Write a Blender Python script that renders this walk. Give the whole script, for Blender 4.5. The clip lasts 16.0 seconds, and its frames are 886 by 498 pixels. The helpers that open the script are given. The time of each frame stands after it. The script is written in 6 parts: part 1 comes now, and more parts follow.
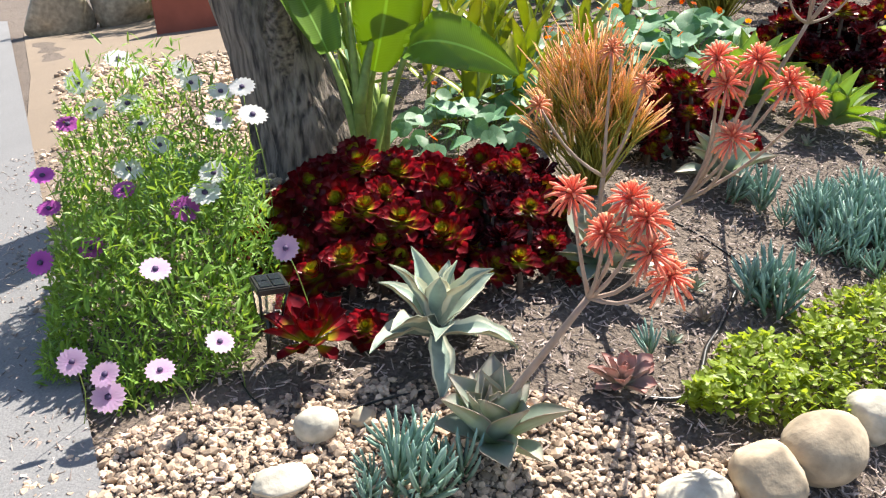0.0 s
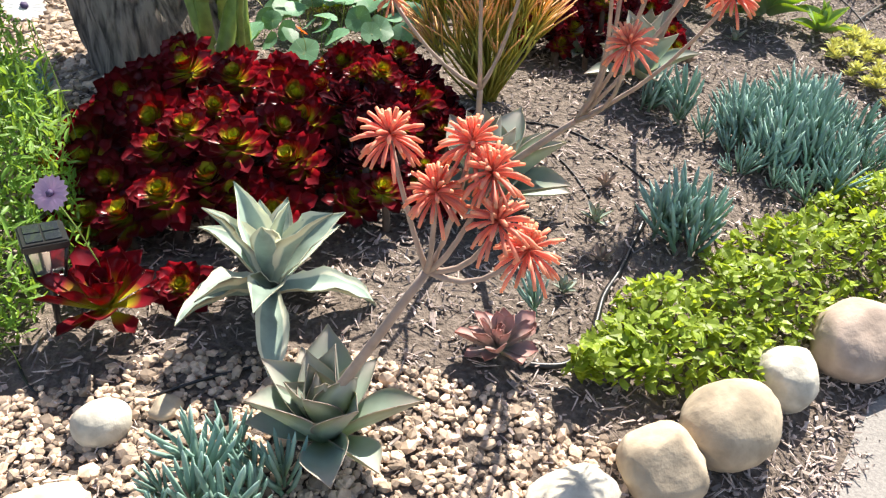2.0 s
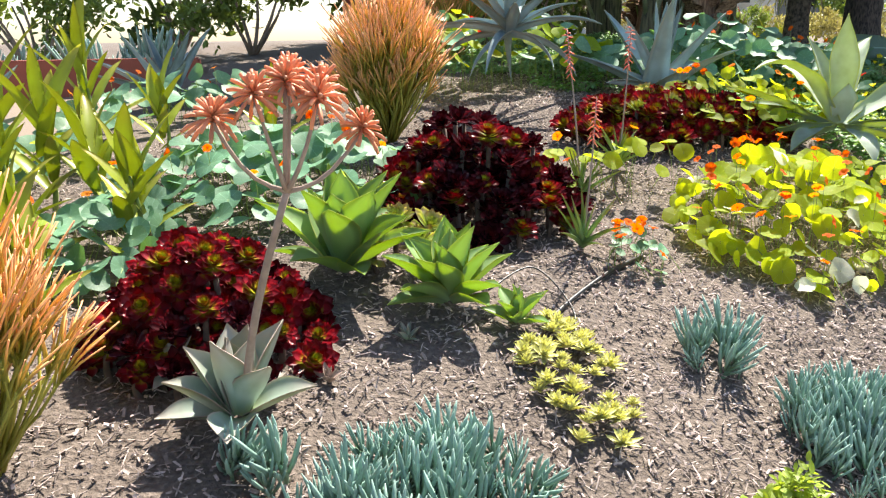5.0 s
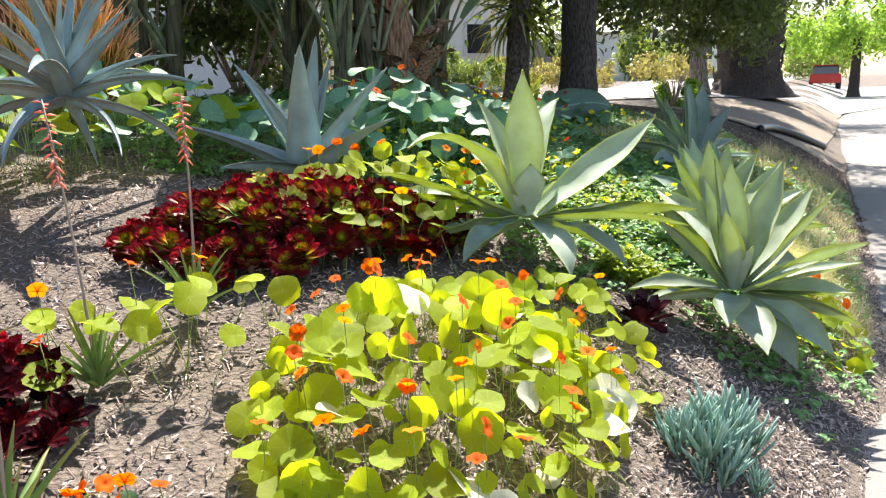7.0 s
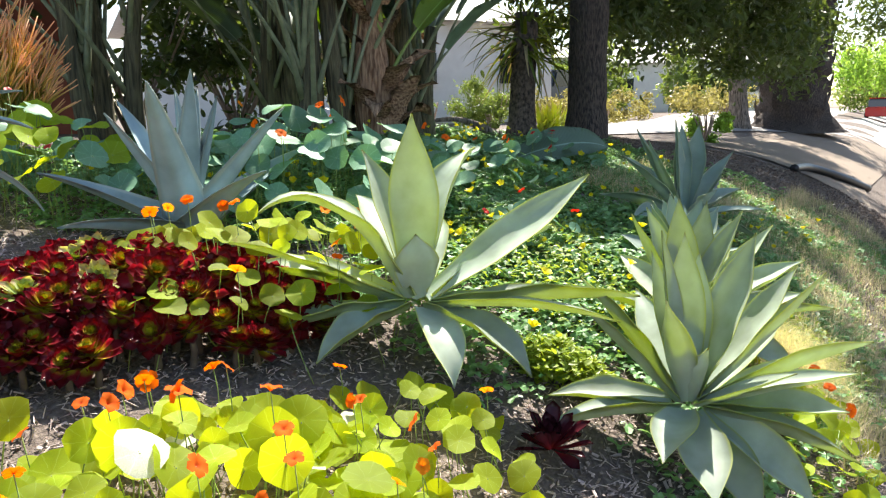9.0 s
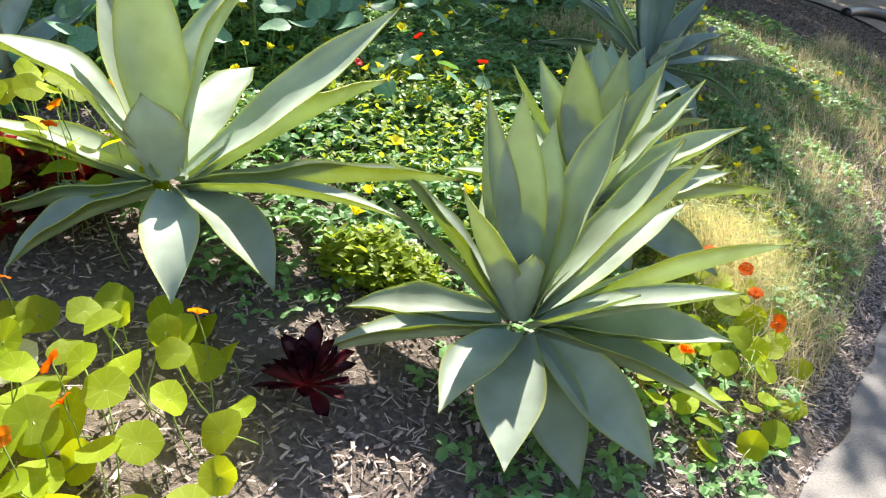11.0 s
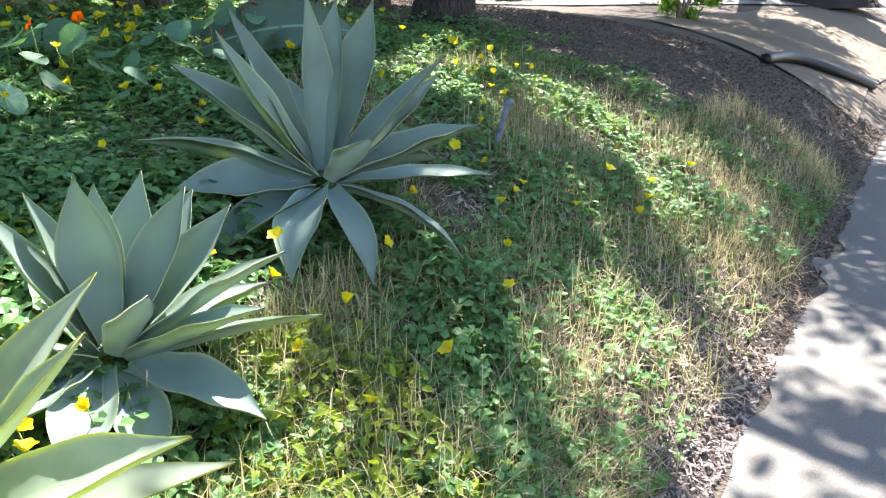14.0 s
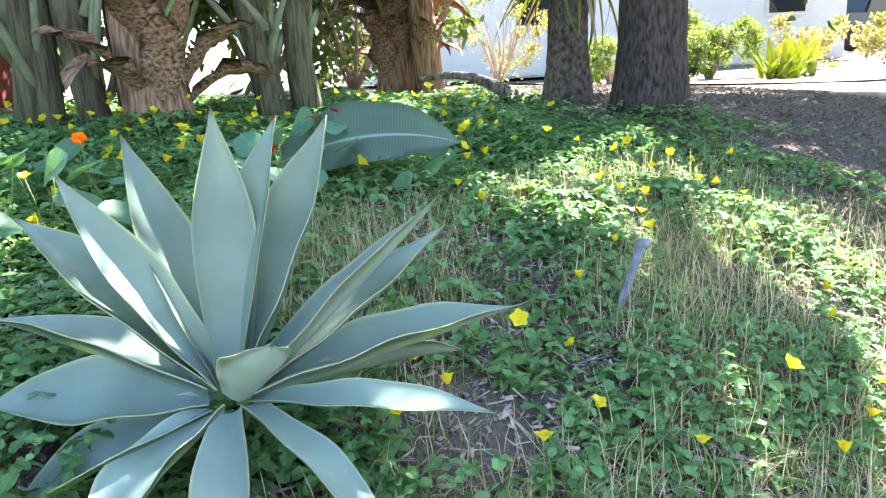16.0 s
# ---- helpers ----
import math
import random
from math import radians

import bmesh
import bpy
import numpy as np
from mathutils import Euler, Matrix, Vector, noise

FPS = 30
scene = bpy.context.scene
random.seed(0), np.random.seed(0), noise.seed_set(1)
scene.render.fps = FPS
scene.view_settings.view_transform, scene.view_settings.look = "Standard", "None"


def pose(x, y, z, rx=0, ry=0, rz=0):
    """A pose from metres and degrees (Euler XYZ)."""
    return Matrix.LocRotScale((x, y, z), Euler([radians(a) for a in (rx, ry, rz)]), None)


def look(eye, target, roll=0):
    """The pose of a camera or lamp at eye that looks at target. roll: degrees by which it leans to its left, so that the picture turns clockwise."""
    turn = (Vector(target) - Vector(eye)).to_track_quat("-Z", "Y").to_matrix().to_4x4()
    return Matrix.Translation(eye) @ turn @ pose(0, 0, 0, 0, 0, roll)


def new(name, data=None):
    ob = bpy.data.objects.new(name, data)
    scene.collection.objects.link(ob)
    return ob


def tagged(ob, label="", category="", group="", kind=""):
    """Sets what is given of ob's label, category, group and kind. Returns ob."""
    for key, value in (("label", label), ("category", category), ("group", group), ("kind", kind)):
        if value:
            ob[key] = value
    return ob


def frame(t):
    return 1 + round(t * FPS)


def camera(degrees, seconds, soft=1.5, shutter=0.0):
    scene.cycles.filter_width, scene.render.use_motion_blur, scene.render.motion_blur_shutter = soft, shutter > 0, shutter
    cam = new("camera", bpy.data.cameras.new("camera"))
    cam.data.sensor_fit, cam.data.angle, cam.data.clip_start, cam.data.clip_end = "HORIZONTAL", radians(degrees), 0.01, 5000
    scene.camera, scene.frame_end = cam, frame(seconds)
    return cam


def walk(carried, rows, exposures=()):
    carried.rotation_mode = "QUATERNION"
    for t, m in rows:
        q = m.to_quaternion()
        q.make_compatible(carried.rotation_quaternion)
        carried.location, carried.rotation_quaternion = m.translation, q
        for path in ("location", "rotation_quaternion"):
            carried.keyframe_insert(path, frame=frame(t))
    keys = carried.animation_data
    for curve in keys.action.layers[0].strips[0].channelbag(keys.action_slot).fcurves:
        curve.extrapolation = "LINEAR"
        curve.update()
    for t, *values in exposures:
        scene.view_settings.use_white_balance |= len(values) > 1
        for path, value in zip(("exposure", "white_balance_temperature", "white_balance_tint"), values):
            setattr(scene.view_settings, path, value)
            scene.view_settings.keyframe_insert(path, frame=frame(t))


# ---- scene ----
cam = camera(60.8, 16.0, soft=1.25)
PATH = [
    (0, (0.052, 0.015, 1.369), (0.008, 1.88, 0.648), -2.9),
    (0.5, (0.095, 0.098, 1.332), (0.193, 1.929, 0.534), -2.7),
    (1, (0.151, 0.322, 1.327), (0.414, 2.097, 0.443), -2.3),
    (1.5, (0.197, 0.449, 1.301), (0.503, 2.174, 0.337), -2.4),
    (2, (0.299, 0.478, 1.298), (0.395, 2.21, 0.302), -1.9),
    (2.5, (0.456, 0.497, 1.297), (0.385, 2.24, 0.319), -1.3),
    (3, (0.583, 0.582, 1.324), (0.582, 2.379, 0.445), -1.3),
    (3.5, (0.726, 0.824, 1.365), (0.839, 2.678, 0.621), -1.1),
    (4, (0.891, 0.997, 1.377), (1.009, 2.888, 0.738), -1.0),
    (4.5, (1.126, 1.12, 1.391), (1.248, 3.03, 0.811), -0.5),
    (5, (1.333, 1.309, 1.385), (1.759, 3.187, 0.847), -0.8),
    (5.2, (1.437, 1.399, 1.387), (2.016, 3.242, 0.871), -1.5),
    (7.3, (2.894, 2.596, 1.461), (3.852, 4.302, 1.047), -1.6),
    (7.5, (3.011, 2.624, 1.475), (3.959, 4.341, 1.083), -1.7),
    (8, (3.205, 2.739, 1.496), (4.101, 4.498, 1.18), -1.4),
    (8.2, (3.27, 2.807, 1.507), (4.164, 4.573, 1.221), -1.3),
    (10.3, (4.142, 2.901, 1.439), (4.881, 4.655, 0.826), -1.5),
    (10.5, (4.226, 2.979, 1.431), (4.947, 4.729, 0.783), -1.7),
    (11, (4.553, 3.125, 1.381), (5.222, 4.868, 0.664), -1.7),
    (11.5, (4.797, 3.231, 1.386), (5.451, 4.962, 0.627), -1.0),
    (12, (5.078, 3.458, 1.378), (5.739, 5.184, 0.614), -0.2),
    (12.5, (5.42, 3.587, 1.396), (6.117, 5.307, 0.65), 0.4),
    (13, (5.747, 3.726, 1.408), (6.481, 5.444, 0.694), 0.7),
    (13.5, (6.066, 3.919, 1.439), (6.877, 5.609, 0.741), 0.7),
    (14, (6.344, 4.045, 1.464), (7.069, 5.78, 0.782), 0.0),
    (14.5, (6.58, 4.205, 1.484), (7.192, 5.996, 0.838), -0.7),
    (15, (6.795, 4.506, 1.503), (7.317, 6.336, 0.89), -1.7),
    (15.5, (7.018, 4.747, 1.503), (7.282, 6.651, 0.952), -3.4),
    (16, (7.299, 4.899, 1.473), (7.338, 6.843, 1.006), -3.1),
]
walk(cam, [(t, look(eye, target, roll)) for t, eye, target, roll in PATH],
     exposures=[(0.0, 1.38, 6800, 10), (3.0, 1.52, 6800, 10), (5.0, 1.65, 6800, 10), (8.0, 1.75, 6700, 10), (10.5, 1.65, 6700, 10), (12.5, 1.83, 6600, 10), (14.0, 2.1, 6500, 10), (14.8, 2.5, 6450, 10), (16.0, 3.15, 6400, 10)])

# ---- light ----
SUN_AZ, SUN_EL = 38.0, 54.0          # degrees clockwise from +y, degrees above the horizon
world = bpy.data.worlds.new("world")
scene.world = world
world.use_nodes = True
sky = world.node_tree.nodes.new("ShaderNodeTexSky")
sky.sky_type, sky.sun_disc = "NISHITA", False
sky.sun_elevation, sky.sun_rotation = radians(SUN_EL), radians(SUN_AZ)
world.node_tree.links.new(sky.outputs[0], world.node_tree.nodes["Background"].inputs[0])
world.node_tree.nodes["Background"].inputs[1].default_value = 0.085
sun = new("sun", bpy.data.lights.new("sun", "SUN"))
sun.data.energy, sun.data.angle, sun.data.color = 5.0, radians(0.55), (1.0, 0.95, 0.87)
sun_dir = Vector((math.sin(radians(SUN_AZ)) * math.cos(radians(SUN_EL)), math.cos(radians(SUN_AZ)) * math.cos(radians(SUN_EL)), math.sin(radians(SUN_EL))))
sun.matrix_world = look(sun_dir * 30, (0, 0, 0))

# ---- terrain ----
DU, DV = (0.83, 0.557), (-0.557, 0.83)   # along the path, and up the bank
EDGE = ((1, .68), (4, .60), (6, .42), (8.2, .22), (10.7, .22), (16, .3))
RISE = ((-1.5, .12), (1.5, .6), (4.7, .86), (6.4, 1.15), (9, 1.35), (13, 1.28), (20, 1.0), (34, 1.25))


def ease(u, keys):
    if u <= keys[0][0]:
        return keys[0][1]
    for (a, b), (c, d) in zip(keys, keys[1:]):
        if u <= c:
            s = (u - a) / (c - a)
            return b + (d - b) * s * s * (3 - 2 * s)
    return keys[-1][1]


def uv_of(x, y):
    return x * DU[0] + y * DU[1], x * DV[0] + y * DV[1]


def xy_of(u, v):
    det = DU[0] * DV[1] - DU[1] * DV[0]
    return (u * DV[1] - v * DU[1]) / det, (v * DU[0] - u * DV[0]) / det


def height(x, y):
    u, v = uv_of(x, y)
    w = v - ease(u, EDGE)
    if w <= 0:
        return 0.0
    return ease(u, RISE) * (1 - math.exp(-w / 1.6)) + 0.012 * noise.noise(Vector((x * 2.2, y * 2.2, 0))) * min(1, w * 2)


def on_ground(x, y, dz=0.0):
    return Vector((x, y, height(x, y) + dz))


# ---- materials ----
def material(name):
    m = bpy.data.materials.new(name)
    m.use_nodes = True
    nt = m.node_tree
    return m, nt, nt.nodes["Principled BSDF"], nt.nodes["Material Output"]


def node(nt, kind, **inputs):
    n = nt.nodes.new(kind)
    for k, v in inputs.items():
        n.inputs[k.replace("_", " ")].default_value = v
    return n


def ramp(nt, source, *stops):
    r = nt.nodes.new("ShaderNodeValToRGB")
    el = r.color_ramp.elements
    while len(el) < len(stops):
        el.new(0.5)
    for e, (p, c) in zip(el, stops):
        e.position, e.color = p, (*c, 1)
    nt.links.new(source, r.inputs[0])
    return r.outputs[0]


def blend(nt, fac, a, b, mode="MIX"):
    mx = nt.nodes.new("ShaderNodeMix")
    mx.data_type, mx.blend_type = "RGBA", mode
    for sock, val in ((mx.inputs[0], fac), (mx.inputs[6], a), (mx.inputs[7], b)):
        if hasattr(val, "is_linked"):
            nt.links.new(val, sock)
        elif isinstance(val, (int, float)):
            sock.default_value = val
        else:
            sock.default_value = (*val, 1)
    return mx.outputs[2]


def noise_tex(nt, scale, detail=4, coord="Object", stretch=(1, 1, 1)):
    tc = nt.nodes.new("ShaderNodeTexCoord")
    mp = nt.nodes.new("ShaderNodeMapping")
    mp.inputs["Scale"].default_value = stretch
    nt.links.new(tc.outputs[coord], mp.inputs[0])
    n = node(nt, "ShaderNodeTexNoise", Scale=scale, Detail=detail)
    nt.links.new(mp.outputs[0], n.inputs["Vector"])
    return n.outputs["Fac"]


def bump(nt, bs, fac, strength, distance=0.01):
    b = node(nt, "ShaderNodeBump", Strength=strength, Distance=distance)
    nt.links.new(fac, b.inputs["Height"])
    nt.links.new(b.outputs[0], bs.inputs["Normal"])


def shade_var(nt, col, lo=0.7, hi=1.25, island=False):
    """Each piece a little lighter or darker than its neighbour."""
    if island:
        rnd = nt.nodes.new("ShaderNodeNewGeometry").outputs["Random Per Island"]
    else:
        rnd = nt.nodes.new("ShaderNodeObjectInfo").outputs["Random"]
    mr = node(nt, "ShaderNodeMapRange", To_Min=lo, To_Max=hi)
    nt.links.new(rnd, mr.inputs[0])
    h = node(nt, "ShaderNodeHueSaturation")
    nt.links.new(mr.outputs[0], h.inputs["Value"])
    nt.links.new(col, h.inputs["Color"])
    return h.outputs[0]


def plain(name, color, rough=0.6, metal=0.0, var=0.25, scale=30, strength=0.15, island=False, coord="Object"):
    m, nt, bs, _ = material(name)
    n = noise_tex(nt, scale, 5, coord)
    dark = tuple(c * (1 - var) for c in color)
    lite = tuple(min(1, c * (1 + var)) for c in color)
    col = ramp(nt, n, (0.3, dark), (0.7, lite))
    if island:
        col = shade_var(nt, col, 0.35, 1.65, True)
    nt.links.new(col, bs.inputs["Base Color"])
    bs.inputs["Roughness"].default_value, bs.inputs["Metallic"].default_value = rough, metal
    if strength:
        bump(nt, bs, n, strength)
    return m


def leafy(name, base, tip=None, edge=None, heart=None, glow=None, trans=0.3, rough=0.45, edge_at=0.86, tip_at=(0.55, 1.0), heart_at=(0.0, 0.35),
          island=False, mottle=0.2, scale=18, lo=0.75, hi=1.2, veins=False, glow_mix=0.75, spokes=0):
    """Foliage: colour along and across the blade, mottling, and light that passes through."""
    m, nt, bs, out = material(name)
    uv = nt.nodes.new("ShaderNodeUVMap")
    sep = nt.nodes.new("ShaderNodeSeparateXYZ")
    nt.links.new(uv.outputs[0], sep.inputs[0])
    n = noise_tex(nt, scale, 4)
    col = ramp(nt, n, (0.3, tuple(c * (1 - mottle) for c in base)), (0.72, tuple(min(1, c * (1 + mottle)) for c in base)))
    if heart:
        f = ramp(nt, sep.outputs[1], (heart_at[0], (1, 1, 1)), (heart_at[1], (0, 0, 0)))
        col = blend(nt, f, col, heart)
    if tip:
        f = ramp(nt, sep.outputs[1], (tip_at[0], (0, 0, 0)), (tip_at[1], (1, 1, 1)))
        col = blend(nt, f, col, tip)
    ab = nt.nodes.new("ShaderNodeMath")
    ab.operation = "SUBTRACT"
    ab.inputs[1].default_value = 0.5
    nt.links.new(sep.outputs[0], ab.inputs[0])
    ab2 = nt.nodes.new("ShaderNodeMath")
    ab2.operation = "ABSOLUTE"
    nt.links.new(ab.outputs[0], ab2.inputs[0])
    if edge:
        f = ramp(nt, ab2.outputs[0], (edge_at / 2 - 0.02, (0, 0, 0)), (edge_at / 2 + 0.02, (1, 1, 1)))
        col = blend(nt, f, col, edge)
    if spokes:
        mu = nt.nodes.new("ShaderNodeMath")
        mu.operation, mu.inputs[1].default_value = "MULTIPLY", spokes * math.pi
        nt.links.new(sep.outputs[0], mu.inputs[0])
        si = nt.nodes.new("ShaderNodeMath")
        si.operation = "SINE"
        nt.links.new(mu.outputs[0], si.inputs[0])
        ai = nt.nodes.new("ShaderNodeMath")
        ai.operation = "ABSOLUTE"
        nt.links.new(si.outputs[0], ai.inputs[0])
        col = blend(nt, ramp(nt, ai.outputs[0], (0.04, (0.55, 0.55, 0.55)), (0.16, (0, 0, 0))), col, tuple(min(1, c * 1.5 + 0.12) for c in base))
    if veins:
        wv = nt.nodes.new("ShaderNodeTexWave")
        wv.inputs["Scale"].default_value, wv.inputs["Distortion"].default_value = veins, 0.6
        wv.bands_direction = "Y"
        nt.links.new(uv.outputs[0], wv.inputs["Vector"])
        col = blend(nt, 0.22, col, wv.outputs["Color"], "MULTIPLY")
        mid = ramp(nt, ab2.outputs[0], (0.012, (1, 1, 1)), (0.03, (0, 0, 0)))
        col = blend(nt, mid, col, tuple(min(1, c * 1.9 + 0.05) for c in base))
    col = shade_var(nt, col, lo, hi, island)
    nt.links.new(col, bs.inputs["Base Color"])
    bs.inputs["Roughness"].default_value, bs.inputs["Specular IOR Level"].default_value = rough, 0.32
    bump(nt, bs, n, 0.12, 0.004)
    tr = nt.nodes.new("ShaderNodeBsdfTranslucent")
    if glow:
        tcol = blend(nt, glow_mix, col, glow)
        nt.links.new(tcol, tr.inputs[0])
    else:
        nt.links.new(col, tr.inputs[0])
    mx = nt.nodes.new("ShaderNodeMixShader")
    mx.inputs[0].default_value = trans
    nt.links.new(bs.outputs[0], mx.inputs[1])
    nt.links.new(tr.outputs[0], mx.inputs[2])
    nt.links.new(mx.outputs[0], out.inputs[0])
    return m


def ground_material():
    """Dark soil under the mulch, drier and paler in patches."""
    m, nt, bs, _ = material("soil")
    fine, broad = noise_tex(nt, 60, 8), noise_tex(nt, 1.3, 3)
    col = ramp(nt, fine, (0.3, (0.06, 0.045, 0.036)), (0.55, (0.12, 0.094, 0.077)), (0.75, (0.23, 0.185, 0.155)))
    col = blend(nt, ramp(nt, broad, (0.35, (0, 0, 0)), (0.7, (0.5, 0.5, 0.5))), col, (0.17, 0.135, 0.11))
    nt.links.new(col, bs.inputs["Base Color"])
    bs.inputs["Roughness"].default_value = 0.95
    bump(nt, bs, fine, 0.9, 0.02)
    return m


def paving_material(name, color):
    m, nt, bs, _ = material(name)
    fine, broad = noise_tex(nt, 140, 6), noise_tex(nt, 2.0, 4)
    col = ramp(nt, fine, (0.3, tuple(c * 0.72 for c in color)), (0.7, tuple(c * 1.18 for c in color)))
    col = blend(nt, ramp(nt, broad, (0.35, (0.1, 0.1, 0.1)), (0.7, (0.55, 0.55, 0.55))), col, tuple(c * 0.8 for c in color))
    nt.links.new(col, bs.inputs["Base Color"])
    bs.inputs["Roughness"].default_value = 0.9
    bump(nt, bs, fine, 0.5, 0.004)
    return m


def bark_material(name, dark, lite, stretch=(6, 6, 1)):
    m, nt, bs, _ = material(name)
    n = noise_tex(nt, 7, 9, "Object", stretch)
    n2 = noise_tex(nt, 2.5, 3)
    col = ramp(nt, n, (0.35, dark), (0.62, lite))
    col = blend(nt, ramp(nt, n2, (0.4, (0, 0, 0)), (0.7, (0.45, 0.45, 0.45))), col, tuple((a + b) * 0.35 for a, b in zip(dark, lite)))
    nt.links.new(col, bs.inputs["Base Color"])
    bs.inputs["Roughness"].default_value = 0.92
    bump(nt, bs, n, 0.9, 0.03)
    return m


SOIL = ground_material()
CONCRETE = paving_material("concrete", (0.22, 0.206, 0.193))
ASPHALT = paving_material("asphalt", (0.20, 0.20, 0.205))
ROAD = paving_material("road_surface", (0.34, 0.32, 0.30))
SAND = paving_material("sandy_soil", (0.22, 0.17, 0.125))
CHIP = plain("wood_chip", (0.34, 0.275, 0.245), 0.9, var=0.35, scale=60, island=True)
LITTER = plain("leaf_litter", (0.17, 0.125, 0.098), 0.9, var=0.35, scale=60, island=True)
PEBBLE = plain("pebble", (0.43, 0.32, 0.235), 0.8, var=0.3, scale=50, island=True)
ROCK = plain("sandstone", (0.40, 0.325, 0.235), 0.92, var=0.34, scale=14, strength=0.9)
BARK_GREY = bark_material("grey_palm_bark", (0.045, 0.036, 0.032), (0.30, 0.25, 0.21))
BARK_DARK = bark_material("dark_furrowed_bark", (0.012, 0.010, 0.009), (0.095, 0.072, 0.06), (8, 8, 2.0))
BARK_BROWN = bark_material("brown_palm_bark", (0.03, 0.024, 0.02), (0.18, 0.14, 0.11), (4, 4, 3))
BARK_PEEL = bark_material("peeling_banana_bark", (0.11, 0.05, 0.025), (0.44, 0.28, 0.17), (7, 7, 0.8))
STALK = plain("flower_stalk", (0.33, 0.245, 0.20), 0.6, var=0.2)
DARKSTEM = plain("dark_woody_stem", (0.10, 0.07, 0.055), 0.8, var=0.3)
GREYSTEM = plain("grey_green_stem", (0.20, 0.225, 0.13), 0.6, var=0.3, scale=12)
GREENSTEM = plain("green_stem", (0.20, 0.28, 0.06), 0.5)
BLACK = plain("black_plastic", (0.012, 0.012, 0.013), 0.35, var=0.2)
AGAVE_GREY = leafy("grey_green_agave", (0.40, 0.47, 0.39), edge=(0.50, 0.54, 0.22), heart=(0.44, 0.53, 0.46), glow=(0.62, 0.72, 0.02), trans=0.40, rough=0.5, edge_at=0.93, tip=(0.14, 0.12, 0.10), tip_at=(0.955, 1.0), scale=9, mottle=0.28, lo=0.75, hi=1.2)
AGAVE_COOL = leafy("cool_grey_agave", (0.27, 0.36, 0.31), edge=(0.48, 0.54, 0.38), heart=(0.32, 0.42, 0.38), glow=(0.45, 0.58, 0.08), trans=0.26, rough=0.5, edge_at=0.94, tip=(0.14, 0.12, 0.10), tip_at=(0.955, 1.0), scale=7, mottle=0.16, lo=0.85, hi=1.15)
AGAVE_GREEN = leafy("apple_green_agave", (0.27, 0.41, 0.19), heart=(0.30, 0.44, 0.30), glow=(0.58, 0.72, 0.03), trans=0.5, rough=0.45, scale=8, mottle=0.14, edge=(0.5, 0.55, 0.2), edge_at=0.94)
AGAVE_BLUE = leafy("blue_agave", (0.25, 0.34, 0.36), edge=(0.36, 0.42, 0.40), trans=0.12, rough=0.5, scale=7, mottle=0.2)
AGAVE_BAND = leafy("variegated_agave", (0.30, 0.39, 0.33), edge=(0.78, 0.78, 0.62), trans=0.2, edge_at=0.68, scale=20, mottle=0.2)
ALOE_GREY = leafy("grey_aloe", (0.33, 0.41, 0.34), tip=(0.42, 0.36, 0.32), edge=(0.54, 0.44, 0.38), heart=(0.33, 0.42, 0.22), glow=(0.45, 0.5, 0.1), trans=0.2, edge_at=0.95, scale=16, mottle=0.14)
ALOE_GREEN = leafy("green_aloe", (0.20, 0.31, 0.12), tip=(0.34, 0.28, 0.12), glow=(0.5, 0.6, 0.05), trans=0.3)
AEONIUM = leafy("dark_red_aeonium", (0.22, 0.012, 0.022), tip=(0.075, 0.008, 0.013), heart=(0.46, 0.52, 0.03), heart_at=(0.26, 0.62), tip_at=(0.62, 1.0), glow=(0.72, 0.012, 0.03), glow_mix=0.45, trans=0.40, rough=0.3, lo=0.55, hi=1.5, island=True)
AEONIUM_DARK = leafy("black_aeonium", (0.085, 0.013, 0.020), tip=(0.022, 0.008, 0.012), heart=(0.30, 0.02, 0.03), heart_at=(0.05, 0.45), glow=(0.42, 0.01, 0.02), glow_mix=0.4, trans=0.28, rough=0.25, lo=0.5, hi=1.5, island=True)
AEONIUM_GREEN = leafy("green_aeonium", (0.33, 0.42, 0.13), tip=(0.52, 0.28, 0.22), heart=(0.40, 0.52, 0.08), glow=(0.6, 0.66, 0.06), trans=0.4, rough=0.35, island=True)
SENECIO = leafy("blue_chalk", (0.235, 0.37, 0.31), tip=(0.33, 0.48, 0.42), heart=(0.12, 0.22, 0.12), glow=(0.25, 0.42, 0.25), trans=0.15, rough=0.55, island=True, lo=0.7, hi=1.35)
PENCIL = leafy("fire_stick", (0.74, 0.50, 0.10), tip=(0.84, 0.42, 0.20), heart=(0.28, 0.34, 0.06), heart_at=(0.0, 0.5), tip_at=(0.35, 0.9), trans=0.2, rough=0.5, island=True)
SEDUM = leafy("pale_yellow_sedum", (0.84, 0.82, 0.42), heart=(0.66, 0.68, 0.22), trans=0.35, glow=(0.8, 0.8, 0.15), island=True)
PINKISH = leafy("pink_ghost_plant", (0.40, 0.30, 0.27), tip=(0.52, 0.25, 0.22), heart=(0.33, 0.37, 0.24), trans=0.2, island=True)
NAST_LIME = leafy("lime_nasturtium", (0.28, 0.38, 0.018), heart=(0.42, 0.50, 0.08), heart_at=(0.0, 0.18), glow=(0.80, 0.86, 0.01), trans=0.6, rough=0.65, scale=25, mottle=0.15, lo=0.6, hi=1.3, spokes=9)
NAST_BLUE = leafy("blue_green_nasturtium", (0.13, 0.27, 0.16), heart=(0.3, 0.42, 0.25), heart_at=(0.0, 0.15), glow=(0.25, 0.5, 0.05), trans=0.28, rough=0.5, scale=25, spokes=9, lo=0.6, hi=1.3)
NAST_PALE = leafy("bleached_nasturtium", (0.62, 0.64, 0.50), spokes=9, trans=0.4, glow=(0.8, 0.82, 0.5))
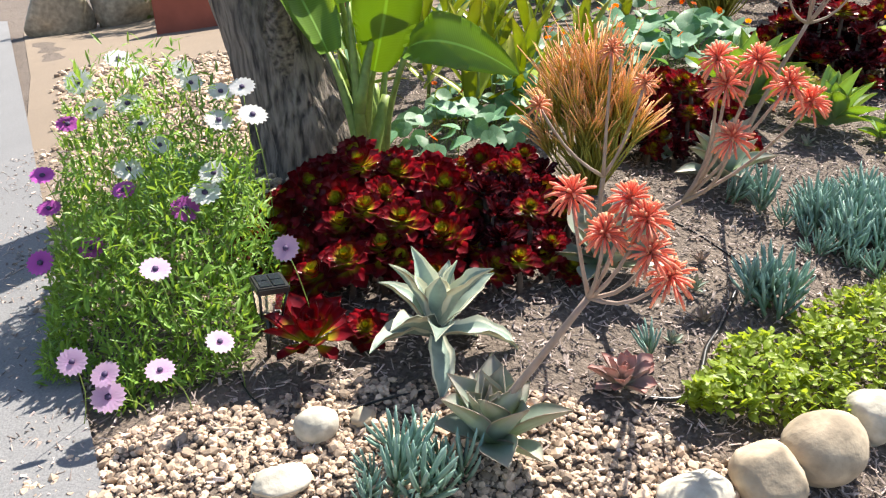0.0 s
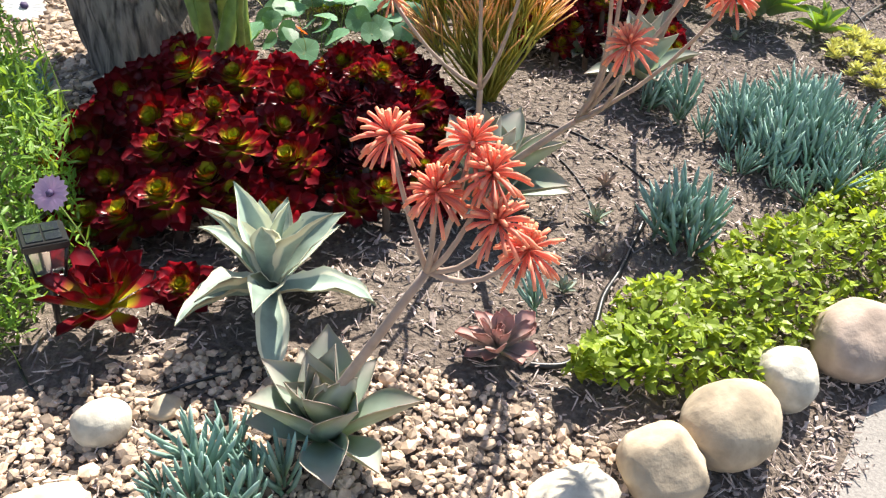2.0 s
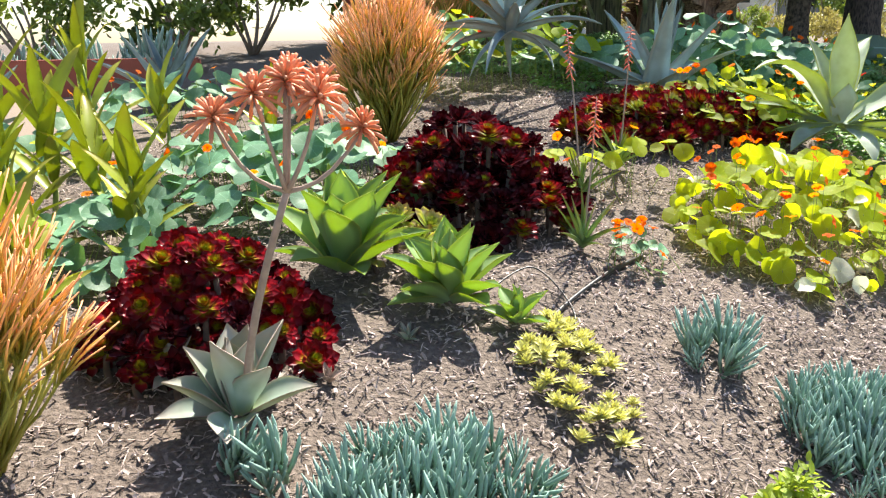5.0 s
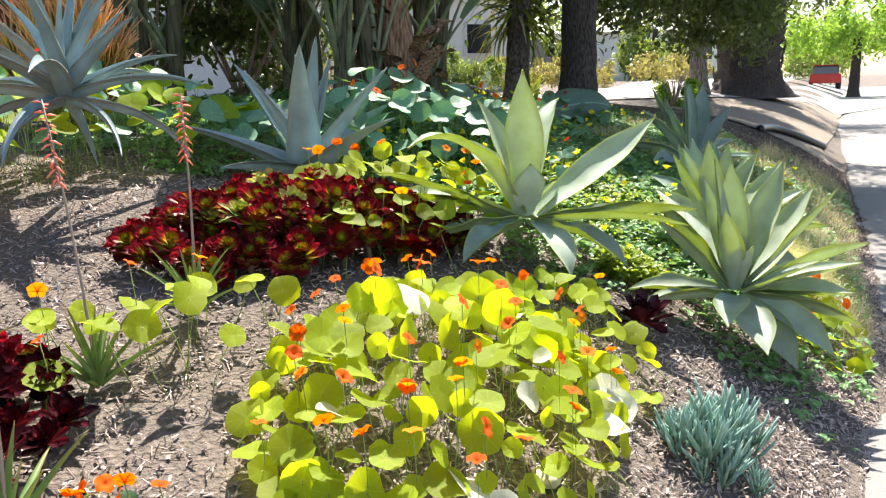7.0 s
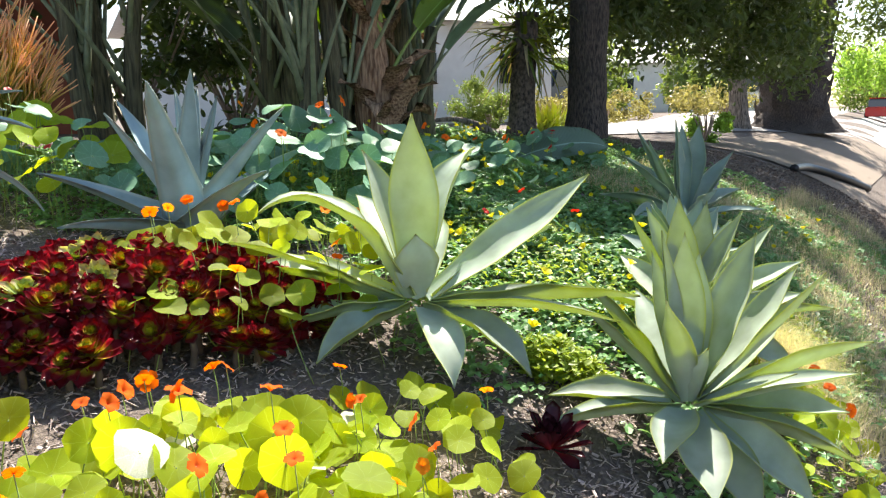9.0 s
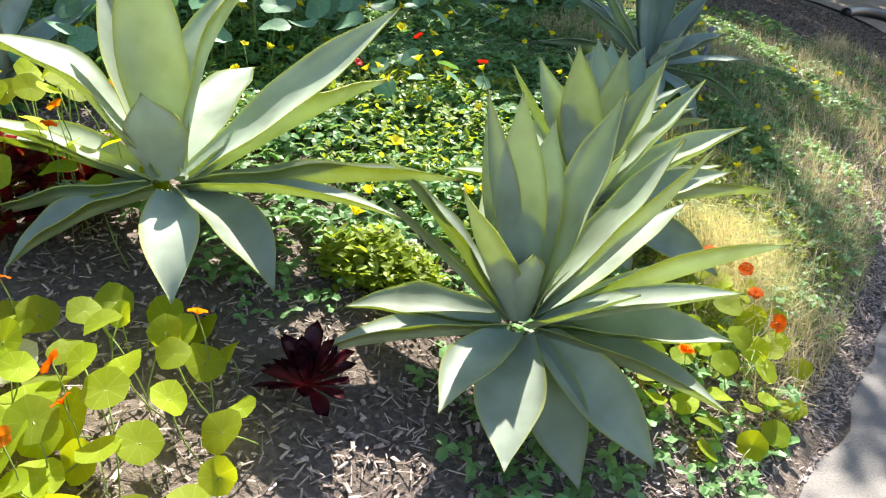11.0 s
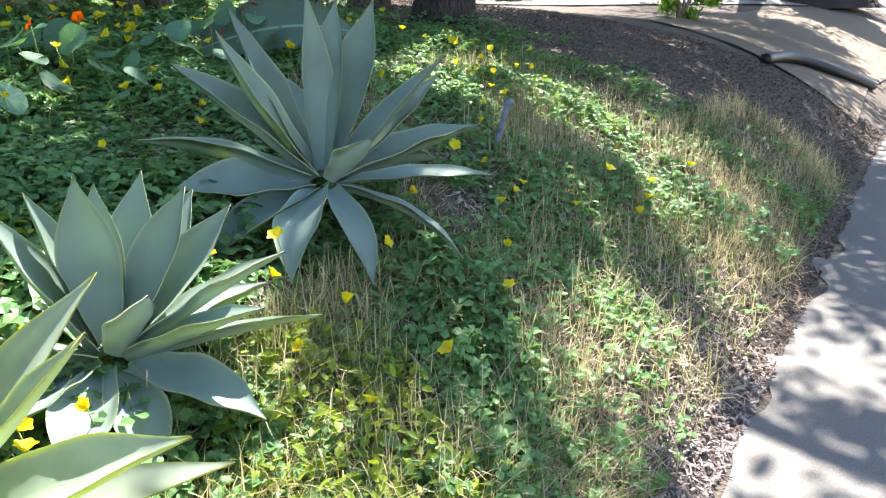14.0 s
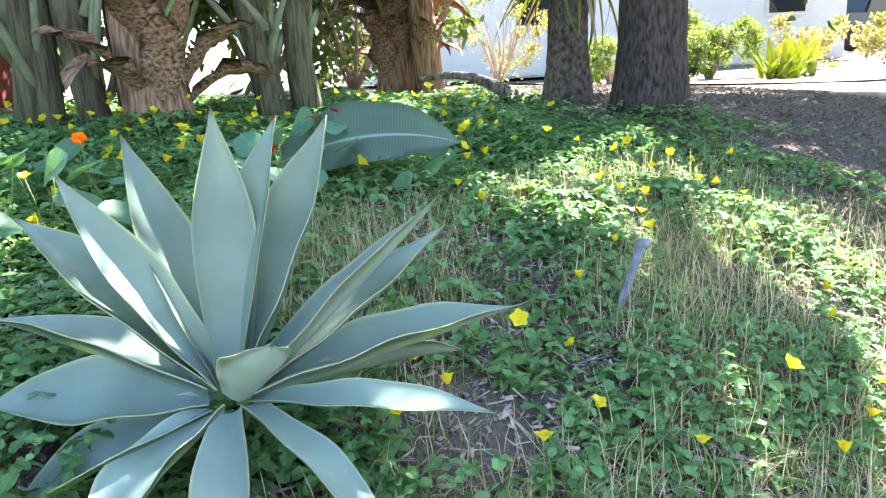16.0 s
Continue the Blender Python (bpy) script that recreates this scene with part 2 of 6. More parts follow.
COVER = leafy("bright_groundcover", (0.23, 0.31, 0.045), glow=(0.5, 0.6, 0.03), trans=0.4, island=True, lo=0.55, hi=1.4)
CLOVER = leafy("clover_leaf", (0.14, 0.28, 0.105), glow=(0.28, 0.46, 0.10), trans=0.35, island=True, lo=0.55, hi=1.5)
DAISYLEAF = leafy("daisy_leaf", (0.17, 0.30, 0.06), glow=(0.42, 0.6, 0.05), trans=0.35, island=True, lo=0.6, hi=1.4)
DRY = leafy("dry_grass", (0.60, 0.50, 0.31), trans=0.35, glow=(0.7, 0.6, 0.3), island=True, lo=0.6, hi=1.35)
STRAW = leafy("straw_weed", (0.72, 0.64, 0.34), trans=0.4, glow=(0.85, 0.78, 0.3), island=True, lo=0.7, hi=1.3)
GRASS = leafy("green_grass", (0.17, 0.27, 0.06), tip=(0.42, 0.40, 0.18), trans=0.3, glow=(0.4, 0.5, 0.08), island=True, lo=0.6, hi=1.3)
BANANA = leafy("banana_leaf", (0.15, 0.27, 0.05), glow=(0.52, 0.68, 0.02), trans=0.42, rough=0.32, veins=26, scale=5, lo=0.8, hi=1.2)
GINGER = leafy("yellow_green_blade", (0.32, 0.38, 0.05), tip=(0.42, 0.36, 0.07), glow=(0.6, 0.66, 0.03), trans=0.4, rough=0.35, scale=8)
BANANA_STEM = bark_material("banana_stem", (0.04, 0.036, 0.022), (0.16, 0.145, 0.08), (7, 7, 0.6))
DULLLEAF = leafy("dull_banana_leaf", (0.13, 0.20, 0.14), glow=(0.3, 0.4, 0.05), trans=0.2, rough=0.45, veins=22, scale=5)
TREELEAF = leafy("tree_leaf", (0.055, 0.085, 0.03), glow=(0.25, 0.34, 0.04), trans=0.25, island=True, lo=0.5, hi=1.5)
SHRUB = leafy("shrub_leaf", (0.13, 0.19, 0.05), glow=(0.4, 0.5, 0.05), trans=0.3, island=True, lo=0.5, hi=1.6)
HEDGE = leafy("hedge_leaf", (0.30, 0.26, 0.09), glow=(0.5, 0.45, 0.1), trans=0.3, island=True, lo=0.5, hi=1.5)
LIMETREE = leafy("bright_tree_leaf", (0.20, 0.36, 0.06), glow=(0.5, 0.7, 0.08), trans=0.4, island=True, lo=0.6, hi=1.4)
CORAL = leafy("coral_flower", (0.84, 0.25, 0.18), tip=(0.90, 0.42, 0.24), heart=(0.82, 0.34, 0.27), glow=(0.9, 0.25, 0.12), trans=0.3, island=True, lo=0.8, hi=1.25)
CORAL_DRY = leafy("faded_flower", (0.78, 0.33, 0.18), trans=0.25, island=True)
ORANGE = leafy("orange_petal", (0.80, 0.13, 0.0015), heart=(0.55, 0.04, 0.001), trans=0.5, glow=(1.0, 0.16, 0.001), rough=0.85, mottle=0.1)
YELLOWORANGE = leafy("amber_petal", (0.85, 0.24, 0.005), heart=(0.5, 0.05, 0.003), trans=0.5, glow=(1.0, 0.28, 0.004), rough=0.85, mottle=0.1)
RED = leafy("red_petal", (0.52, 0.018, 0.008), trans=0.4, glow=(0.6, 0.02, 0.006))
YELLOW = leafy("yellow_petal", (0.85, 0.72, 0.03), trans=0.4, glow=(1.0, 0.9, 0.04))
WHITE = leafy("white_petal", (0.84, 0.84, 0.86), heart=(0.45, 0.35, 0.55), heart_at=(0.0, 0.25), trans=0.6, mottle=0.04, lo=0.93, hi=1.07)
LILAC = leafy("lilac_petal", (0.70, 0.50, 0.72), heart=(0.45, 0.15, 0.5), heart_at=(0.0, 0.3), trans=0.55, glow=(0.85, 0.6, 0.85), mottle=0.06)
PURPLE = leafy("purple_petal", (0.52, 0.12, 0.48), heart=(0.12, 0.02, 0.2), heart_at=(0.0, 0.3), trans=0.4, glow=(0.7, 0.08, 0.6), mottle=0.08)
DISC = plain("flower_disc", (0.05, 0.03, 0.09), 0.7)
BRICKRED = plain("red_stucco", (0.30, 0.085, 0.055), 0.9, var=0.15, scale=4)
HOUSEWHITE = plain("white_stucco", (0.74, 0.73, 0.70), 0.85, var=0.05, scale=3, strength=0.05)
ROOFGREY = plain("roof_shingle", (0.55, 0.54, 0.53), 0.9, var=0.15, scale=6)
GLASS = plain("dark_glass", (0.02, 0.025, 0.03), 0.08, var=0.1, strength=0)
CARRED = plain("red_car_paint", (0.45, 0.03, 0.03), 0.25, var=0.03, strength=0)
CARBLUE = plain("dark_truck_paint", (0.045, 0.055, 0.075), 0.25, var=0.03, strength=0)
RUBBER = plain("rubber", (0.015, 0.015, 0.015), 0.8)
CHROME = plain("chrome", (0.7, 0.7, 0.7), 0.2, 1.0, var=0.02, strength=0)
STAKE = plain("weathered_stake", (0.20, 0.21, 0.24), 0.8, var=0.4, scale=25, strength=0.5)

# ---- mesh tools ----
class Geo:
    """Collects points, faces and a blade's own coordinates, and becomes one mesh."""

    def __init__(self):
        self.v, self.f, self.t = [], [], []

    def add(self, verts, faces, tex=None, m=None):
        k = len(self.v)
        self.v += [m @ Vector(p) for p in verts] if m is not None else [Vector(p) for p in verts]
        self.f += [tuple(i + k for i in q) for q in faces]
        self.t += tex if tex else [(0.5, 0.5)] * len(verts)
        return self

    def mesh(self, name, mat, smooth=True):
        me = bpy.data.meshes.new(name)
        me.from_pydata([tuple(p) for p in self.v], [], self.f)
        lay = me.uv_layers.new(name="UVMap")
        idx = np.empty(len(me.loops), dtype=np.int32)
        me.loops.foreach_get("vertex_index", idx)
        lay.data.foreach_set("uv", np.asarray(self.t, dtype=np.float32)[idx].ravel())
        if smooth:
            me.polygons.foreach_set("use_smooth", np.ones(len(me.polygons), dtype=bool))
        me.materials.append(mat)
        return me


def put(name, me, parent=None, m=None, label=""):
    ob = new(name, me)
    ob.parent = parent
    if m is not None:
        ob.matrix_basis = m
    if label:
        ob["label"] = label
    return ob


def thing(name, pos, label, category, group="", kind=""):
    ob = new(name)
    ob.empty_display_size = 0.05
    ob.location = pos
    return tagged(ob, label, category, group, kind)


def aim(pos, yaw, pitch=0.0, roll=0.0, s=1.0):
    """Pose that sends a blade's +x out at yaw, raised by pitch."""
    return Matrix.Translation(pos) @ Matrix.Rotation(yaw, 4, "Z") @ Matrix.Rotation(-pitch, 4, "Y") @ Matrix.Rotation(roll, 4, "X") @ Matrix.Diagonal((s, s, s, 1))


def prof_agave(s):
    w = 0.52 + 0.48 * math.sin(min(1, s / 0.52) * math.pi / 2) ** 1.3
    return w if s < 0.52 else max(0.012, max(0.0, math.cos((s - 0.52) / 0.48 * math.pi / 2)) ** 1.2)


def prof_lance(s):
    return max(0.02, max(0.0, math.sin(math.pi * (0.12 + 0.88 * s))) ** 0.8)


def prof_dagger(s):
    return max(0.012, max(0.0, 1 - s) ** 0.75)


def prof_spoon(s):
    return 0.22 + 0.78 * math.sin(min(1, s / 0.75) * math.pi / 2) ** 2 if s < 0.75 else max(0.03, max(0.0, math.cos((s - 0.75) / 0.25 * math.pi / 2)) ** 0.55)


def prof_oval(s):
    return max(0.05, math.sin(math.pi * min(0.985, max(0.03, s))) ** 0.6)


def blade(geo, length, width, prof, bend=0.0, cup=0.2, thick=0.0, n=9, m=4, m0=None, wave=0.0, twist=0.0, bend_pow=1.6, start=0.0):
    """A leaf from the origin along +x, its face up; bend > 0 arches it down."""
    x = z = 0.0
    rows = []
    for i in range(n + 1):
        s = i / n
        a = start - bend * s ** bend_pow
        if i:
            x += math.cos(a) * length / n
            z += math.sin(a) * length / n
        rows.append((s, x, z, a))
    top, low, tt = [], [], []
    for s, px, pz, a in rows:
        w = prof(s) * width / 2
        tw = twist * s
        for j in range(m + 1):
            c = j / m * 2 - 1
            lift = cup * w * (c * c) + wave * w * math.sin(s * 17 + c) * abs(c)
            yy, zz = c * w, lift
            yy, zz = yy * math.cos(tw) - zz * math.sin(tw), yy * math.sin(tw) + zz * math.cos(tw)
            top.append((px - math.sin(a) * zz, yy, pz + math.cos(a) * zz))
            th = thick * (1 - 0.75 * s) * (1 - 0.85 * c * c) + thick * 0.06
            low.append((px - math.sin(a) * (zz - th), yy, pz + math.cos(a) * (zz - th)))
            tt.append((j / m, s))
    q = [(i * (m + 1) + j, i * (m + 1) + j + 1, (i + 1) * (m + 1) + j + 1, (i + 1) * (m + 1) + j) for i in range(n) for j in range(m)]
    q = [f[::-1] for f in q]
    if thick:
        k = len(top)
        faces = q + [tuple(i + k for i in f[::-1]) for f in q]
        rim = [i * (m + 1) for i in range(n + 1)] + [n * (m + 1) + j for j in range(1, m + 1)] + [i * (m + 1) + m for i in range(n - 1, -1, -1)]
        faces += [(a, b, b + k, a + k) for a, b in zip(rim, rim[1:])]
        geo.add(top + low, faces, tt + tt, m0)
    else:
        geo.add(top, q, tt, m0)
    return geo


def tube(geo, pts, radii, sides=7, tex=(0.5, 0.5), cap=True):
    """A round stem through the points."""
    pts = [Vector(p) for p in pts]
    k = len(geo.v)
    vs, ts = [], []
    for i, p in enumerate(pts):
        d = (pts[min(i + 1, len(pts) - 1)] - pts[max(i - 1, 0)]).normalized()
        side = d.cross(Vector((0.31, 0.17, 0.93)) if abs(d.z) < 0.9 else Vector((1, 0.1, 0))).normalized()
        up = side.cross(d)
        r = radii[i] if isinstance(radii, (list, tuple)) else radii
        for j in range(sides):
            a = 2 * math.pi * j / sides
            vs.append(p + (side * math.cos(a) + up * math.sin(a)) * r)
            ts.append((0.5, i / (len(pts) - 1)) if tex is None else tex)
    fs = [(i * sides + j, i * sides + (j + 1) % sides, (i + 1) * sides + (j + 1) % sides, (i + 1) * sides + j) for i in range(len(pts) - 1) for j in range(sides)]
    if cap:
        fs += [tuple(range(sides))[::-1], tuple(range((len(pts) - 1) * sides, len(pts) * sides))]
    return geo.add(vs, fs, ts)


def bow(a, b, sag=(0, 0, 0), n=6):
    a, b, sag = Vector(a), Vector(b), Vector(sag)
    return [a.lerp(b, i / n) + sag * math.sin(math.pi * i / n) for i in range(n + 1)]


def lump(rng, sx, sy, sz, rough=0.18, sub=3, name="stone", mat=None, flat=0.0):
    """A weathered stone: an uneven ball, cut by a few worn facets."""
    bm = bmesh.new()
    bmesh.ops.create_icosphere(bm, subdivisions=sub, radius=1.0)
    off = Vector((rng.uniform(-50, 50), rng.uniform(-50, 50), rng.uniform(-50, 50)))
    cuts = [(Vector((rng.gauss(0, 1), rng.gauss(0, 1), rng.gauss(0.3, 1))).normalized(), rng.uniform(0.68, 0.92)) for _ in range(7)]
    for v in bm.verts:
        p = v.co.copy()
        r = 1 + rough * noise.noise(p * 1.1 + off) + rough * 0.35 * noise.noise(p * 3.4 + off) + rough * 0.1 * noise.noise(p * 9 + off)
        p *= r
        for d, lim in cuts:
            over = p.dot(d) - lim
            if over > 0 and flat:
                p -= d * over * flat
        v.co = Vector((p.x * sx, p.y * sy, p.z * sz))
    me = bpy.data.meshes.new(name)
    bm.to_mesh(me)
    bm.free()
    me.polygons.foreach_set("use_smooth", np.ones(len(me.polygons), dtype=bool))
    me.materials.append(mat or ROCK)
    return me


def scatter_mesh(name, count, spot, shapes, mat, rng):
    """Many small loose pieces in one mesh; spot(rng) gives a pose or None, shapes are (points, faces, tex)."""
    V, F, T = [], [], []
    base = 0
    for _ in range(count):
        m = spot(rng)
        if m is None:
            continue
        vs, fs, ts = shapes[rng.randrange(len(shapes))]
        A = np.array(m)
        V.append(vs @ A[:3, :3].T + A[:3, 3])
        F += [tuple(i + base for i in q) for q in fs]
        T.append(ts)
        base += len(vs)
    me = bpy.data.meshes.new(name)
    if not V:
        return me
    me.from_pydata(np.concatenate(V).tolist(), [], F)
    lay = me.uv_layers.new(name="UVMap")
    idx = np.empty(len(me.loops), dtype=np.int32)
    me.loops.foreach_get("vertex_index", idx)
    lay.data.foreach_set("uv", np.concatenate(T).astype(np.float32)[idx].ravel())
    me.materials.append(mat)
    return me


def shape_of(geo):
    return np.array([tuple(p) for p in geo.v]), list(geo.f), np.array(geo.t)

# ---- ground ----
def sheet(name, us, vs, mat, dz=0.0, test=None):
    g = Geo()
    pts = []
    for u in us:
        for v in vs:
            x, y = xy_of(u, v)
            pts.append((x, y, height(x, y) + dz))
    n = len(vs)
    fs = [(i * n + j, (i + 1) * n + j, (i + 1) * n + j + 1, i * n + j + 1) for i in range(len(us) - 1) for j in range(n - 1)]
    g.add(pts, fs)
    return put(name, g.mesh(name, mat))


def steps(*runs):
    out = []
    for a, b, d in runs:
        k = max(1, round((b - a) / d))
        out += [a + (b - a) * i / k for i in range(k)]
    return out + [runs[-1][1]]


tagged(sheet("ground", steps((-400, -40, 60), (-40, -4, 4), (-4, 16, 0.12), (16, 40, 2), (40, 400, 60)),
             steps((-400, -30, 60), (-30, -2, 4), (-2, 0.1, 0.3), (0.1, 7, 0.12), (7, 40, 3), (40, 400, 60)), SOIL),
       "dark brown garden soil rising up a bank", "ground", kind="structure")


def strip(name, us, lo, hi, mat, dz=0.006, n=10, wob=0.0):
    """A paved or bare strip laid over the ground between two lines."""
    g = Geo()
    pts = []
    for u in us:
        a, b = lo(u), hi(u)
        for j in range(n + 1):
            v = a + (b - a) * j / n
            if wob and j in (0, n):
                v += wob * noise.noise(Vector((u * 3.1, j, 4.2)))
            x, y = xy_of(u, v)
            pts.append((x, y, height(x, y) + dz))
    fs = [(i * (n + 1) + j, (i + 1) * (n + 1) + j, (i + 1) * (n + 1) + j + 1, i * (n + 1) + j + 1) for i in range(len(us) - 1) for j in range(n)]
    g.add(pts, fs)
    return put(name, g.mesh(name, mat))


tagged(strip("pavement", steps((-12, 14, 0.1), (14, 60, 2)), lambda u: -1.7, lambda u: ease(u, EDGE) + ease(u, ((3.0, 0.03), (5.0, -0.03))), CONCRETE, 0.008, 8, 0.11),
       "pale grey concrete footpath beside the garden bed", "path", kind="structure")


def line_strip(name, pts, mat, dz, label, cat):
    """A strip with a left and a right edge, given station by station."""
    g = Geo()
    vs = []
    n = 8
    fine = []
    for (a, b), (c, d) in zip(pts, pts[1:]):
        for i in range(12):
            fine.append((Vector(a).lerp(Vector(c), i / 12), Vector(b).lerp(Vector(d), i / 12)))
    fine.append((Vector(pts[-1][0]), Vector(pts[-1][1])))
    for a, b in fine:
        for j in range(n + 1):
            p = a.lerp(b, j / n)
            vs.append((p.x, p.y, height(p.x, p.y) + dz))
    fs = [(i * (n + 1) + j, i * (n + 1) + j + 1, (i + 1) * (n + 1) + j + 1, (i + 1) * (n + 1) + j) for i in range(len(fine) - 1) for j in range(n)]
    g.add(vs, fs)
    return tagged(put(name, g.mesh(name, mat)), label, cat, kind="structure")


line_strip("driveway", [((-3.4, 0.6), (-0.55, 0.95)), ((-3.6, 2.0), (-0.86, 1.55)), ((-4.0, 3.4), (-1.32, 2.36)), ((-5.6, 6.5), (-2.62, 4.7)), ((-12, 18), (-8.4, 15))],
           ASPHALT, 0.014, "grey asphalt drive running past the bed", "driveway")
line_strip("sandy_clearing", [((-1.45, 2.5), (-0.9, 2.9)), ((-2.6, 4.6), (-0.6, 4.4)), ((-3.8, 7.0), (0.0, 6.6)), ((-6.5, 12), (0.8, 11.5))], SAND, 0.008, "sunlit sandy bare soil beyond the palm", "ground")

# ---- plants: kinds ----
V0 = Vector
def rosette_plant(name, pos, mat, label, category, n, length, width, prof, tilt=(80, 5), bend=(0.2, 0.8), cup=0.35, thick=0.012, seed=0, group="", wave=0.0, scale_jit=0.15, n_seg=10, inner=0.8, start_yaw=0.0, lean=(0, 0), kinds=6, sink=0.0):
    """Agave or aloe: every leaf a piece of its own round one heart."""
    rng = random.Random(seed)
    root = thing(name, pos, label, category, group)
    shapes = []
    for k in range(kinds):
        f = k / (kinds - 1)
        shapes.append(blade(Geo(), length, width, prof, bend[0] + (bend[1] - bend[0]) * f, cup * (1.7 - 0.5 * f), thick, n_seg, 6, None, wave * rng.uniform(0.4, 1.3), rng.uniform(-0.45, 0.45)).mesh("leaf", mat))
    for i in range(n):
        f = (i + 0.5) / n
        yaw = start_yaw + i * 2.39996 + rng.uniform(-0.3, 0.3)
        pitch = radians(tilt[0] + (tilt[1] - tilt[0]) * f ** 1.25 + rng.uniform(-11, 11))
        pitch += radians(lean[0]) * math.cos(yaw - radians(lean[1]))
        s = (inner + (1 - inner) * min(1, f * 1.7)) * (1 + rng.uniform(-scale_jit, scale_jit)) * (1 - 0.28 * max(0.0, (f - 0.7) / 0.3))
        me = shapes[max(0, min(kinds - 1, int(f * kinds + rng.uniform(-1.2, 1.2))))]
        off = Vector((math.cos(yaw), math.sin(yaw), 0)) * width * 0.28 * f
        put("leaf", me, root, aim(off + Vector((0, 0, 0.10 * length * (1 - f) - sink)), yaw, pitch, rng.uniform(-0.35, 0.35), s))
    return root


def agave_plant(pos, mat, label, leaves, seed, width=1.0, size=1.0, low_size=1.0, thick=0.018, cup=0.42, wave=0.05, group="large agaves"):
    """A big agave told leaf by leaf: (yaw, pitch, length, width, bend) in degrees and metres."""
    rng = random.Random(seed)
    root = thing("agave", pos, label, "agave", group)
    for yaw, pitch, L, W, bend in leaves:
        a = radians(yaw)
        low = max(0.0, 1 - (pitch + 25) / 110)
        L *= size * (low_size if pitch < 4 else 1.0)
        me = blade(Geo(), L, W * width, prof_agave, bend, cup * rng.uniform(0.6, 1.5), thick * W / 0.14, 16, 6, None, wave * rng.uniform(0.3, 1.6), rng.uniform(-0.5, 0.5), rng.uniform(1.5, 2.6)).mesh("leaf", mat)
        off = Vector((math.cos(a), math.sin(a), 0)) * (0.012 + 0.05 * low) + Vector((0, 0, 0.05 * (1 - low)))
        put("leaf", me, root, aim(off, a, radians(pitch), rng.uniform(-0.3, 0.3)))
    return root


def rosette_mesh(name, mat, rng, radius, n=34, prof=prof_spoon, wide=0.42, open_=(78, 4), cup=0.35, thick=0.0035, seg=(5, 2), heart=2.0):
    g = Geo()
    for i in range(n):
        f = (i + 0.5) / n
        L = radius * (0.32 + 0.75 * f ** 0.7) * rng.uniform(0.9, 1.1)
        m = aim(Vector((0, 0, radius * 0.30 * (1 - f))), i * 2.39996 + rng.uniform(-0.1, 0.1), radians(open_[0] + (open_[1] - open_[0]) * f ** 0.8 + rng.uniform(-6, 6)), rng.uniform(-0.15, 0.15))
        k = len(g.t)
        blade(g, L, radius * wide * (0.55 + 0.45 * f), prof, rng.uniform(-0.35, 0.1), cup, thick, seg[0], seg[1], m)
        g.t[k:] = [(p, q * min(1.0, 0.25 + f * heart)) for p, q in g.t[k:]]
    return g.mesh(name, mat)


rg = random.Random(3)
AEO_RED = [rosette_mesh("rosette", AEONIUM, rg, 1.0, rg.randint(38, 50), wide=0.52, open_=(76, rg.uniform(-8, 8))) for _ in range(4)]
AEO_BLACK = [rosette_mesh("rosette", AEONIUM_DARK, rg, 1.0, rg.randint(30, 40), open_=(82, rg.uniform(8, 30))) for _ in range(4)]
AEO_GREEN = [rosette_mesh("rosette", AEONIUM_GREEN, rg, 1.0, rg.randint(26, 34), open_=(78, 10)) for _ in range(3)]


def aeonium_clump(pos, spots, label, seed, meshes, group="", other=()):
    """A mound of rosettes on short stems; spots are (x, y, lift, radius)."""
    rng = random.Random(seed)
    root = thing("aeonium", pos, label, "succulent", group)
    for x, y, lift, r in spots:
        base = Vector((x, y, height(x, y))) - Vector(pos)
        top = base + Vector((0, 0, lift))
        m = Matrix.Translation(top) @ (Matrix.Rotation(rng.uniform(0.15, 1.0), 4, "X") @ Matrix.Rotation(rng.uniform(-.4, .4), 4, "Y") @ Matrix.Rotation(rng.uniform(0, 6.3), 4, "Z")) @ Matrix.Diagonal((r, r, r, 1))
        put("rosette", rng.choice(other) if other and rng.random() < 0.35 else rng.choice(meshes), root, m)["kind"] = "stuff"
        g = tube(Geo(), bow(base - Vector((0, 0, 0.02)), top + Vector((0, 0, r * 0.1)), (rng.uniform(-.02, .02), rng.uniform(-.02, .02), 0), 4), [0.012, 0.012, 0.011, 0.01, 0.01], 6)
        put("stem", g.mesh("stem", DARKSTEM), root)
        if lift > 0.16:
            q = base + Vector((rng.uniform(-.07, .07), rng.uniform(-.10, .02), lift * 0.5))
            put("rosette", rng.choice(meshes), root, Matrix.Translation(q) @ Matrix.Rotation(rng.uniform(0.3, 1.1), 4, "X") @ Matrix.Rotation(rng.uniform(0, 6.3), 4, "Z") @ Matrix.Diagonal((r * .9, r * .9, r * .9, 1)))["kind"] = "stuff"
    return root


def fill(rng, cx, cy, rx, ry, step, turn=0.0):
    """Even but uneven spots over an oval."""
    out = []
    k = int(max(rx, ry) / step) + 1
    for i in range(-k, k + 1):
        for j in range(-k, k + 1):
            a, b = (i + 0.5 * (j % 2)) * step, j * step * 0.87
            a, b = a + rng.uniform(-.3, .3) * step, b + rng.uniform(-.3, .3) * step
            if (a / rx) ** 2 + (b / ry) ** 2 < 1:
                out.append((cx + a * math.cos(turn) - b * math.sin(turn), cy + a * math.sin(turn) + b * math.cos(turn), max(0.0, 1 - (a / rx) ** 2 - (b / ry) ** 2)))
    return out


